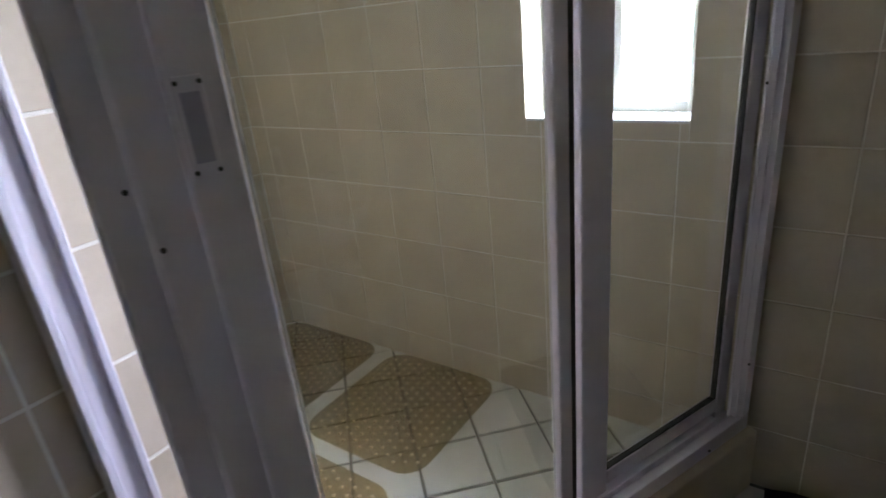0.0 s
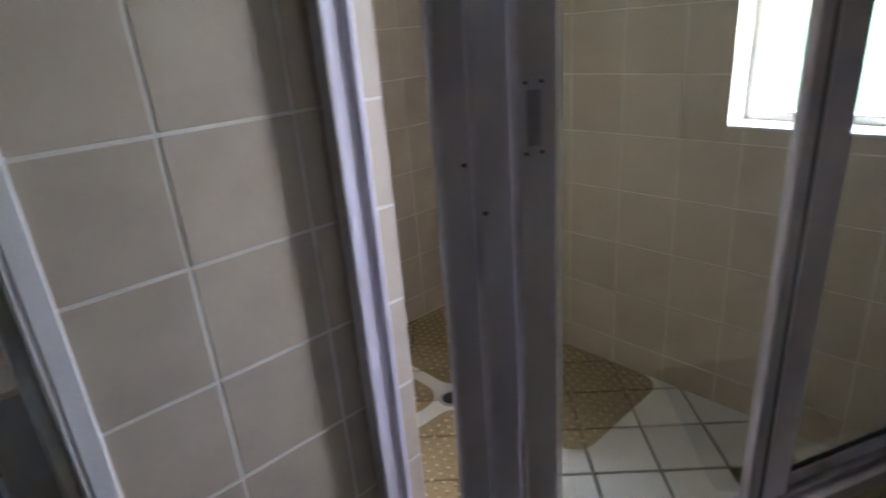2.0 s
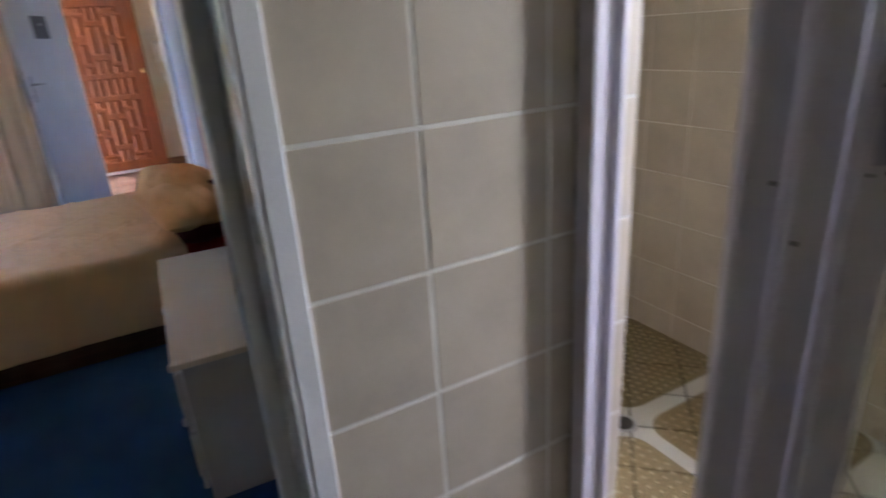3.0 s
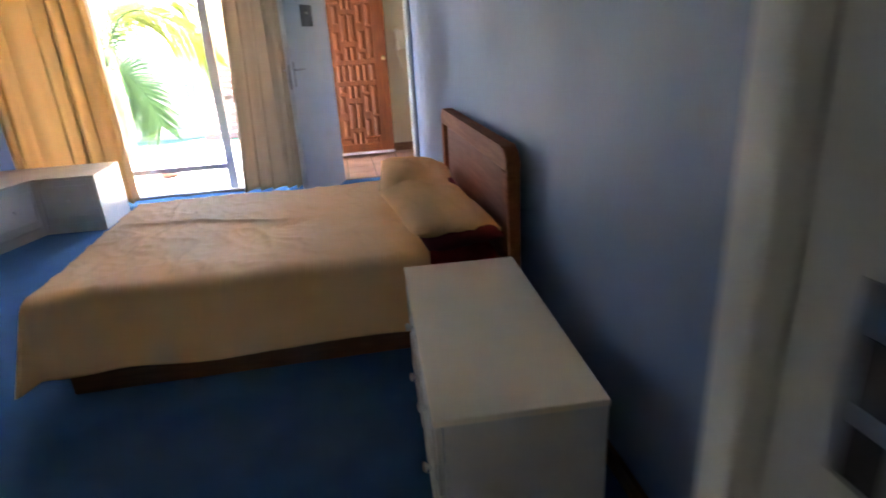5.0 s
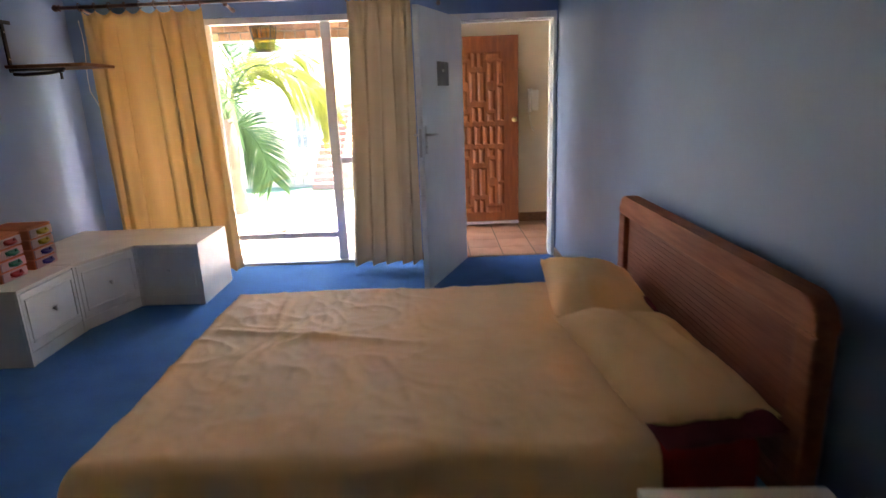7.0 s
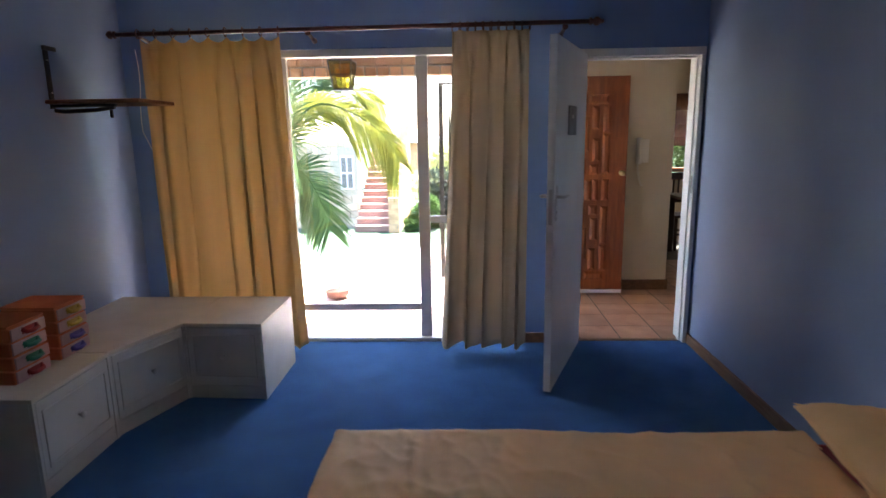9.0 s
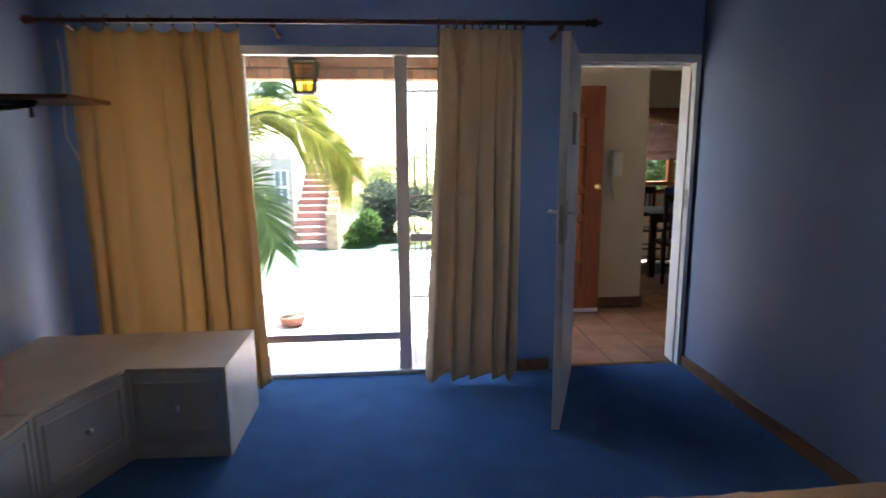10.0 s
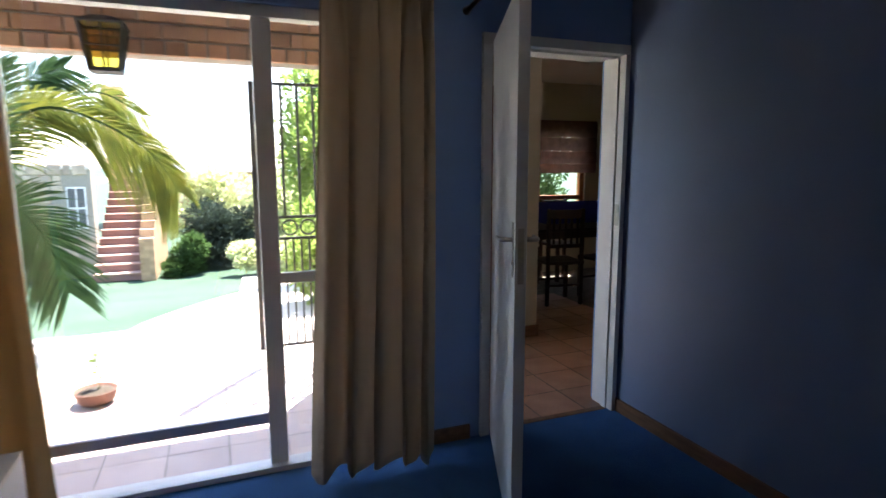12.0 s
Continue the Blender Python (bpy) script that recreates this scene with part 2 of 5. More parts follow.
HANDLES = [mat(n + "_handle_plastic", c, tuple(v * 0.8 for v in c), 9, 0.35) for n, c in
           (("red", (0.5, 0.03, 0.02)), ("green", (0.02, 0.25, 0.14)), ("yellow", (0.6, 0.36, 0.02)), ("purple", (0.08, 0.05, 0.32)))]


# ---- mesh helpers ----
def box(bm, x0, x1, y0, y1, z0, z1, m=None, bevel=0.0):
    vs = [bm.verts.new((x, y, z)) for x in (x0, x1) for y in (y0, y1) for z in (z0, z1)]
    if m is not None:
        for v in vs:
            v.co = m @ v.co
    fs = [bm.faces.new([vs[i] for i in q]) for q in ((0, 1, 3, 2), (4, 6, 7, 5), (0, 4, 5, 1), (2, 3, 7, 6), (0, 2, 6, 4), (1, 5, 7, 3))]
    if bevel:
        es = list({e for f in fs for e in f.edges})
        bmesh.ops.bevel(bm, geom=es, offset=bevel, segments=2, affect="EDGES", profile=0.5)


def tube(bm, pts, r, seg=8, caps=True):
    """A round bar along points; r is one radius or one for each point."""
    pts = [Vector(p) for p in pts]
    rs = r if isinstance(r, (list, tuple)) else [r] * len(pts)
    rings = []
    for i, p in enumerate(pts):
        d = (pts[min(i + 1, len(pts) - 1)] - pts[max(i - 1, 0)]).normalized()
        a = d.cross(Vector((0, 0, 1)) if abs(d.z) < 0.9 else Vector((1, 0, 0))).normalized()
        b = d.cross(a)
        rings.append([bm.verts.new(p + rs[i] * (math.cos(2 * math.pi * k / seg) * a + math.sin(2 * math.pi * k / seg) * b)) for k in range(seg)])
    for u, v in zip(rings, rings[1:]):
        for k in range(seg):
            bm.faces.new((u[k], u[(k + 1) % seg], v[(k + 1) % seg], v[k]))
    if caps:
        bm.faces.new(rings[0][::-1]), bm.faces.new(rings[-1])


def lathe(bm, prof, c=(0, 0, 0), seg=20):
    """A turned shape from (radius, height) pairs round an upright axis."""
    rings = [[bm.verts.new((c[0] + r * math.cos(2 * math.pi * k / seg), c[1] + r * math.sin(2 * math.pi * k / seg), c[2] + z)) for k in range(seg)] for r, z in prof]
    for u, v in zip(rings, rings[1:]):
        for k in range(seg):
            bm.faces.new((u[k], u[(k + 1) % seg], v[(k + 1) % seg], v[k]))
    bm.faces.new(rings[0][::-1]), bm.faces.new(rings[-1])


def prism(bm, poly, z0, z1):
    lo, hi = [[bm.verts.new((x, y, z)) for x, y in poly] for z in (z0, z1)]
    n = len(poly)
    bm.faces.new(lo[::-1]), bm.faces.new(hi)
    for k in range(n):
        bm.faces.new((lo[k], lo[(k + 1) % n], hi[(k + 1) % n], hi[k]))


def sheet(bm, f, nu, nv):
    """A grid of nu by nv cells through f(u, v)."""
    g = [[bm.verts.new(f(i / nu, j / nv)) for j in range(nv + 1)] for i in range(nu + 1)]
    for i in range(nu):
        for j in range(nv):
            bm.faces.new((g[i][j], g[i + 1][j], g[i + 1][j + 1], g[i][j + 1]))
    return g


def to_mesh(name, bm, material, smooth=False):
    bmesh.ops.recalc_face_normals(bm, faces=bm.faces)
    me = bpy.data.meshes.new(name)
    bm.to_mesh(me)
    bm.free()
    me.materials.append(material)
    if smooth:
        me.shade_smooth()
    return me


def part(name, bm, material, parent, label="", smooth=False):
    ob = new(name, to_mesh(name, bm, material, smooth))
    ob.parent = parent
    if parent.parent is None:
        ob.matrix_parent_inverse = parent.matrix_basis.inverted()
    return tagged(ob, label)


def bx(name, parent, material, x0, x1, y0, y1, z0, z1, bevel=0.003, m=None, label=""):
    bm = bmesh.new()
    box(bm, x0, x1, y0, y1, z0, z1, m, bevel)
    return part(name, bm, material, parent, label)


def thing(name, label, category, loc=(0, 0, 0), group="", rz=0):
    ob = new(name)
    ob.matrix_basis = pose(*loc, 0, 0, rz)
    ob.empty_display_size = 0.1
    return tagged(ob, label, category, group)


def whole(name, bm, material, label, category, group="", smooth=False, kind=""):
    return tagged(new(name, to_mesh(name, bm, material, smooth)), label, category, group, kind)


def structure(name, boxes, material, label=""):
    bm = bmesh.new()
    for b in boxes:
        box(bm, *b)
    return tagged(new(name, to_mesh(name, bm, material)), label or name.replace("_", " "), name.split("_")[0], "", "structure")


def piece(name, me, parent, m):
    ob = bpy.data.objects.new(name, me)
    scene.collection.objects.link(ob)
    ob.parent = parent
    ob.matrix_basis = m
    return ob


# ---- plan ----
RW, FW, LW = 0.03, 6.80, -3.98        # bedroom walls: east, north, west
BW = 1.005                            # bathroom face of the dividing wall
EW = 1.26                             # bathroom east wall
SB = 2.02                             # shower back wall
CH = 2.62                             # ceiling height
SF = 0.087                            # shower floor

# ---- structure ----
floor_bedroom = structure("floor_bedroom", [(LW, RW, BW + 0.06, FW + 0.06, -0.12, 0.0)], CARPET, "dark blue fitted carpet on the bedroom floor")
floor_bathroom = structure("floor_bathroom", [(-1.9, EW, -0.97, BW + 0.06, -0.12, 0.0)], GROUT_D, "bathroom floor under cream tiles")
# runs 0.65 past EW: unseen eave added to keep sun off the kerb
ceiling = structure("ceiling", [(LW - 0.2, EW + 0.65, -1.8, FW + 0.22, CH, CH + 0.12)], CEIL, "plain white plastered ceiling with an added eave on the east")
wall_west = structure("wall_west", [(LW - 0.2, LW, BW, FW + 0.22, -0.12, CH)], BLUE_SHEEN, "blue painted west bedroom wall")
wall_east = structure("wall_east", [(RW, RW + 0.14, BW + 0.12, FW, -0.12, CH)], BLUE_SHEEN, "blue painted bedroom wall behind the bed")
WL, WR, WT = -3.79, -1.18, 2.12
DL, DR, DT = -0.865, 0.018, 2.08
wall_north = structure("wall_north", [
    (LW, WL, FW, FW + 0.22, -0.12, CH), (WL, WR, FW, FW + 0.22, WT, CH), (WR, DL, FW, FW + 0.22, -0.12, CH),
    (DL, DR, FW, FW + 0.22, DT, CH), (DR, RW + 0.16, FW, FW + 0.22, -0.12, CH)], BLUE, "blue painted north wall with patio door and doorway")
# bedroom side is unseen; cream instead of blue to bounce window light back
wall_south = structure("wall_south", [
    (LW, -1.27, BW + 0.004, BW + 0.12, -0.12, CH), (-1.27, -0.42, BW + 0.004, BW + 0.12, 2.07, CH), (-0.42, 0.176, BW + 0.006, BW + 0.12, -0.12, CH)],
    CREAM, "dividing wall between bedroom and bathroom, unseen side cream to bounce light")
wall_bath_west = structure("wall_bath_west", [(-2.1, -1.9, -1.6, BW, -0.12, CH)], DTILE, "cream tiled bathroom wall")
wall_bath_south = structure("wall_bath_south", [(-2.1, EW + 0.22, -0.97, -0.77, -0.12, CH)], DTILE, "cream tiled bathroom wall behind the basin")
wall_shower_west = structure("wall_shower_west", [(0.172, 0.178, BW + 0.12, SB, -0.12, CH)], GROUT2)
wall_shower_north = structure("wall_shower_north", [(0.172, EW, SB, SB + 0.15, -0.12, CH)], GROUT2)
WY0, WY1, WZ0, WZ1 = 0.345, 0.785, 1.022, 1.95
wall_bath_east = structure("wall_bath_east", [
    (EW, EW + 0.22, -1.6, WY0, -0.12, CH), (EW, EW + 0.22, WY1, SB + 0.15, -0.12, CH),
    (EW, EW + 0.22, WY0, WY1, -0.12, WZ0), (EW, EW + 0.22, WY0, WY1, WZ1, CH)], GROUT2, "tiled bathroom wall with the window")
wall_bath_north = structure("wall_bath_north", [(-0.42, 0.178, BW - 0.006, BW + 0.003, 0, CH)], GROUT, "beige tiled bathroom wall beside the shower")

# hall, dining corner, patio and garden structure
floor_hall = structure("floor_hall", [(-1.05, 3.6, FW + 0.06, 8.4, -0.12, -0.006), (0.3, 3.6, 8.4, 10.8, -0.12, -0.006)], GROUT_D, "hall floor under terracotta tiles")
ceiling_hall = structure("ceiling_hall", [(-1.2, 3.8, FW + 0.22, 8.41, 2.5, 2.62), (0.21, 3.8, 8.41, 11.0, 2.5, 2.62)], CEIL)
wall_hall_back = structure("wall_hall_back", [(-1.05, 0.36, 8.26, 8.41, -0.12, 2.5)], CREAM, "cream hall wall behind the carved door")
wall_hall_west = structure("wall_hall_west", [(-1.2, -1.05, FW + 0.22, 7.22, -0.12, 2.5), (-1.2, -1.05, 8.06, 8.41, -0.12, 2.5), (-1.2, -1.05, 7.22, 8.06, 2.06, 2.5)], CREAM)
wall_dining_west = structure("wall_dining_west", [(0.21, 0.36, 8.41, 11.0, -0.12, 2.5)], CREAM)
wall_hall_south = structure("wall_hall_south", [(RW + 0.16, 3.6, FW, FW + 0.22, -0.12, 2.5)], CREAM)
wall_dining_east = structure("wall_dining_east", [(3.6, 3.8, FW, 11.0, -0.12, 2.5)], CREAM)
KX0, KX1, KZ0, KZ1 = 1.2, 2.62, 0.86, 1.95
wall_dining_north = structure("wall_dining_north", [
    (0.36, KX0, 10.8, 11.0, -0.12, 2.5), (KX1, 3.6, 10.8, 11.0, -0.12, 2.5), (KX0, KX1, 10.8, 11.0, -0.12, KZ0), (KX0, KX1, 10.8, 11.0, KZ1, 2.5)],
    CREAM, "cream dining wall with a wooden window")
patio = structure("pavement_patio", [(-8.0, -1.2, FW + 0.22, 8.75, -0.3, -0.076)], MORTAR, "patio floor under pinkish tiles")
roof_patio = structure("roof_patio", [(-8.0, -1.2, FW + 0.22, 8.38, 2.62, 2.76)], CEIL, "patio roof slab above the brick beam")


def ground_z(x, y):
    t = min(max((y - 10.2) / 8.5, 0), 1)
    far = min(max((y - 22) / 30, 0), 1)
    return -0.17 - 0.98 * t * t * (3 - 2 * t) - 0.25 * far + (0.035 * noise.noise((x * 0.5, y * 0.5, 3)) if y > 10.4 else 0)


bm = bmesh.new()
GX = [-600, -120, -50] + [-24 + 0.75 * i for i in range(65)] + [50, 120, 600]
GY = [-600, -60, 0, 6, 8.6] + [9 + 0.5 * i for i in range(50)] + [40, 60, 150, 600]
gv = [[bm.verts.new((x, y, ground_z(x, y) - (0.3 if y < 8.7 or (x > 0.0 and y < 11.2) or (x > -1.6 and y < 8.4) else 0))) for y in GY] for x in GX]
for i in range(len(GX) - 1):
    for j in range(len(GY) - 1):
        bm.faces.new((gv[i][j], gv[i + 1][j], gv[i + 1][j + 1], gv[i][j + 1]))
ground = tagged(new("ground", to_mesh("ground", bm, LAWN, True)), "sloping green lawn of the garden", "ground", "", "structure")
side_x = ((10.25, -2.97), (11.2, -2.43), (12.4, -1.88), (17.9, -1.62))


def side_paving(u, v):
    y = 10.25 + 7.6 * v
    for (ya, xa), (yb, xb) in zip(side_x, side_x[1:]):
        if ya <= y <= yb:
            x0 = xa + (xb - xa) * (y - ya) / (yb - ya)
    x = x0 + (-0.7 - x0) * u
    return (x, y, ground_z(x, y) + 0.035)


bm = bmesh.new()
sheet(bm, side_paving, 8, 44)
tagged(new("pavement_side", to_mesh("side", bm, PAVE, True)), "pale sunlit paving along the lawn", "pavement", "", "structure")
path_paving = structure("pavement_path", [(-9.0, -1.2, 8.75, 10.25, -0.3, -0.135)], PAVE, "pale sunlit paving between patio and lawn")

# skirtings
structure("baseboard_east", [(RW - 0.016, RW - 0.001, BW + 0.125, FW - 0.001, 0, 0.075)], SKIRT, "brown wooden skirting on the blue wall")
structure("baseboard_north", [(LW + 0.02, WL - 0.004, FW - 0.016, FW - 0.001, 0, 0.075), (WR + 0.004, DL - 0.06, FW - 0.016, FW - 0.001, 0, 0.075)], SKIRT, "brown wooden skirting below the patio wall")
structure("baseboard_west", [(LW + 0.001, LW + 0.016, BW + 0.125, FW - 0.02, 0, 0.075)], SKIRT, "brown wooden skirting on the west wall")
structure("baseboard_hall", [(-1.04, 0.361, 8.244, 8.259, 0, 0.1), (0.361, 0.376, 8.244, 8.4, 0, 0.1), (RW + 0.18, 3.58, FW + 0.221, FW + 0.236, 0, 0.09)], SKIRT, "dark brown tile skirting in the hall")

# patio sliding door
win = tagged(new("window_patio_door", None), "white framed glazed sliding patio door", "window", "", "structure")
for args in ((WL, WR, FW + 0.03, FW + 0.11, WT - 0.05, WT), (WL, WR, FW + 0.015, FW + 0.11, -0.02, 0.026),
             (WL, WL + 0.05, FW + 0.03, FW + 0.11, 0.026, WT - 0.05), (WR - 0.05, WR, FW + 0.03, FW + 0.11, 0.026, WT - 0.05)):
    bx("window_frame", win, WHITE, *args)
for x0, x1, y0 in ((-1.938, -1.856, FW + 0.05), (-2.90, -2.845, FW + 0.05)):
    bx("stile", win, WHITE, x0, x1, y0, y0 + 0.034, 0.027, WT - 0.051, 0.004)
bx("low_rail", win, ALU, -2.84, -1.939, FW + 0.044, FW + 0.07, 0.235, 0.285)
bx("low_rail", win, ALU, WL + 0.051, -2.906, FW + 0.044, FW + 0.07, 0.235, 0.285)
bx("mid_rail", win, WHITE, -1.855, WR - 0.051, FW + 0.08, FW + 0.104, 0.895, 0.945)
for x0, x1 in ((-2.84, -1.94), (WL + 0.052, -2.906)):
    for z0, z1 in ((0.028, 0.234), (0.286, WT - 0.052)):
        p = bx("pane", win, GLASS, x0, x1, FW + 0.056, FW + 0.06, z0, z1, 0)
        p.visible_shadow = False
for z0, z1 in ((0.028, 0.894), (0.946, WT - 0.052)):
    p = bx("pane", win, GLASS, -1.854, WR - 0.052, FW + 0.09, FW + 0.094, z0, z1, 0)
    p.visible_shadow = False

# doorway frame and the open bedroom door
fr = tagged(new("door_frame_bedroom", None), "white steel door frame with strike plate", "door frame", "", "structure")
for args in ((DL, DL + 0.05, FW - 0.022, FW + 0.235, 0, DT - 0.051), (DR - 0.03, DR, FW - 0.022, FW + 0.17, 0, DT - 0.051), (DL, DR, FW - 0.022, FW + 0.235, DT - 0.05, DT)):
    bx("jamb", fr, WHITE, *args)
bx("stop", fr, WHITE, DR - 0.04, DR - 0.0305, FW + 0.03, FW + 0.07, 0, DT - 0.066, 0.002)
bx("stop", fr, WHITE, DL + 0.051, DL + 0.064, FW + 0.03, FW + 0.234, 0, DT - 0.066, 0.002)
bx("stop", fr, WHITE, DL + 0.066, DR - 0.042, FW + 0.03, FW + 0.07, DT - 0.064, DT - 0.051, 0.002)
bx("strike_plate", fr, STEEL, DR - 0.034, DR - 0.0305, FW - 0.012, FW + 0.024, 1.1, 1.22, 0.001)
bx("door_sill", fr, SKIRT, DL + 0.066, DR - 0.042, FW + 0.02, FW + 0.062, -0.004, 0.004, 0.001)


def lever(parent, x, side, z):
    """A plate with a lever handle and a keyhole, on one face of a door leaf lying along local x."""
    h = bx("handle_plate", parent, STEEL, x - 0.02, x + 0.02, side * 0.0215 if side > 0 else -0.0255, 0.0255 if side > 0 else -0.0215, z - 0.1, z + 0.1, 0.001, parent_m(parent))
    bm = bmesh.new()
    m = parent_m(parent)
    tube(bm, [m @ Vector(q) for q in ((x, side * 0.02, z + 0.035), (x, side * 0.062, z + 0.035), (x - 0.012, side * 0.068, z + 0.035), (x - 0.115, side * 0.07, z + 0.032))], [0.009, 0.009, 0.009, 0.007], 8)
    part("lever", bm, STEEL, h, smooth=True)
    bm = bmesh.new()
    tube(bm, [m @ Vector((x, side * 0.0225, z - 0.05)), m @ Vector((x, side * 0.0275, z - 0.05))], 0.007, 10)
    part("keyhole", bm, IRON, h)


def parent_m(ob):
    return ob.matrix_basis.copy()


HX, HY, LEAF = -0.79, 6.775, 0.91
door = thing("bedroom_door", "open white painted flush bedroom door", "door", (HX, HY, 0), rz=-111.4)
bx("leaf", door, DOORW, 0.0, LEAF, -0.021, 0.021, 0.012, 2.045, 0.002, parent_m(door))
lever(door, LEAF - 0.048, 1, 1.14), lever(door, LEAF - 0.048, -1, 1.14)
bx("lock_face", door, STEEL, LEAF - 0.0005, LEAF + 0.002, -0.011, 0.011, 1.02, 1.22, 0.0005, parent_m(door))
sign = bx("sign_plate", door, GREYPL, 0.35, 0.59, 0.0215, 0.026, 1.515, 1.69, 0.001, parent_m(door), "dark grey square sign plate")
bx("mark", sign, STEEL, 0.45, 0.49, 0.0262, 0.0272, 1.615, 1.635, 0, parent_m(door))
for z in (0.3, 1.05, 1.8):
    bm = bmesh.new()
    tube(bm, [parent_m(door) @ Vector((-0.006, 0.018, z)), parent_m(door) @ Vector((-0.006, 0.018, z + 0.09))], 0.007, 8)
    part("hinge", bm, STEEL, door)

# curtain rod with rings
ROD_Y, ROD_Z = 6.62, 2.222
rod = thing("curtain_rod", "dark mahogany curtain rod with turned finials", "curtain rod", (-2.3, ROD_Y, ROD_Z))


def along_x(bm, prof, c):
    k = bmesh.new()
    lathe(k, prof, seg=14)
    for v in k.verts:
        v.co = Vector((v.co.z, v.co.x, v.co.y)) + Vector(c)
    me = bpy.data.meshes.new("t")
    k.to_mesh(me)
    k.free()
    bm.from_mesh(me)
    bpy.data.meshes.remove(me)


bm = bmesh.new()
tube(bm, [(-3.9, ROD_Y, ROD_Z - 0.012), (-2.3, ROD_Y, ROD_Z - 0.004), (-0.8, ROD_Y, ROD_Z + 0.004)], 0.0145, 14)
part("pole", bm, ROD, rod, smooth=True)
for sx, x0 in ((1, -0.8), (-1, -3.9)):
    bm = bmesh.new()
    along_x(bm, [(0.014, 0), (0.024, 0.006), (0.024, 0.014), (0.013, 0.022), (0.026, 0.04), (0.028, 0.055), (0.018, 0.072), (0.01, 0.08), (0.013, 0.09), (0.002, 0.1)][::1] if sx > 0 else
            [(0.002, -0.07), (0.014, -0.06), (0.026, -0.045), (0.026, -0.03), (0.013, -0.02), (0.024, -0.012), (0.024, -0.004), (0.014, 0)], (x0, ROD_Y, ROD_Z + (0.004 if sx > 0 else -0.012)))
    part("finial", bm, ROD, rod, smooth=True)
for x in (-3.75, -2.62, -0.95):
    bm = bmesh.new()
    tube(bm, [(x, FW - 0.001, ROD_Z - 0.05), (x, FW - 0.05, ROD_Z - 0.045), (x, ROD_Y + 0.03, ROD_Z - 0.028), (x, ROD_Y, ROD_Z - 0.024)], [0.02, 0.012, 0.012, 0.02], 10)
    part("bracket", bm, ROD, rod, smooth=True)


def ring(x):
    bm = bmesh.new()
    n = 16
    a = rnd.uniform(-0.25, 0.25)
    pts = [Vector((x + 0.03 * math.cos(2 * math.pi * k / n) * math.sin(a), ROD_Y + 0.028 * math.cos(2 * math.pi * k / n) * math.cos(a), ROD_Z - 0.01 + 0.028 * math.sin(2 * math.pi * k / n))) for k in range(n + 1)]
    tube(bm, pts, 0.0045, 6, False)
    return bm


def curtain(name, label, material, x0, x1, b0, b1, z0, z1, folds, depth, seed, sag, rings, lap):
    """A hung curtain: gathered at the top between x0 and x1, at the hem between b0 and b1."""
    th = thing(name, label, "curtain", ((x0 + x1) / 2, ROD_Y, z0), "curtains")
    r = random.Random(seed)
    ph = [r.uniform(0, 6.3) for _ in range(6)]

    def f(u, v):
        w = u + 0.05 * math.sin(5 * u + ph[0]) + 0.022 * math.sin(13 * u + ph[1] + 1.2 * v)
        top, low = x0 + (x1 - x0) * u, b0 + (b1 - b0) * u
        k = v ** 1.15
        x = top + (low - top) * k + lap * math.sin(2 * math.pi * folds * w + ph[4]) * min(1, 6 * v) * min(1, 8 * u, 8 - 8 * u) + 0.006 * math.sin(4 * math.pi * folds * w) * v
        amp = depth * (0.5 + 0.7 * v) * (0.65 + 0.35 * math.sin(7 * u + ph[2]))
        s = math.sin(2 * math.pi * folds * w + 0.7 * math.sin(2.2 * v + ph[3]))
        y = ROD_Y + 0.012 + amp * (s * (1 - 0.35 * abs(s)) + 0.16 * math.sin(2 * math.pi * folds * 2.6 * w + ph[5] + 2 * v))
        y += 0.006 * noise.noise((x * 9, v * 6, seed))
        dip = sag * abs(math.sin(math.pi * rings * u)) ** 0.8 * (1 - v) ** 6
        z = z1 + (z0 - z1) * v - dip + 0.012 * math.sin(2 * math.pi * folds * w + 1) * v ** 4
        return (x, y, z)

    bm = bmesh.new()
    sheet(bm, f, int(folds * 34), 46)
    ob = part("cloth", bm, material, th, smooth=True)
    md = ob.modifiers.new("thickness", "SOLIDIFY")
    md.thickness = 0.002
    for k in range(rings + 1):
        part("ring", ring(x0 + (x1 - x0) * k / rings), ROD, th, smooth=True)
    return th


curtain("curtain", "gold unlined curtain, sunlit, hanging in folds", CURTG, -3.755, -2.815, -3.755, -2.76, 0.03, 2.187, 6.2, 0.055, 3, 0.036, 8, 0.034)
curtain("curtain", "beige curtain drawn together in deep folds", CURTB, -1.675, -1.175, -1.77, -1.17, 0.035, 2.192, 5.2, 0.074, 8, 0.006, 10, 0.036)

# bed
bed = thing("bed", "double bed with dark wooden base and mattress", "bed", (-1.05, 3.87, 0))
bx("base", bed, WOODB, -2.02, -0.1, 3.2, 4.58, 0.0, 0.19, 0.006)
bx("mattress", bed, RED, -2.03, -0.105, 3.19, 4.59, 0.195, 0.468, 0.04)
hb = thing("headboard", "brown wooden headboard with louvred panel", "headboard", (-0.06, 3.85, 0))
HB0, HB1, HBT = 3.085, 4.66, 0.932


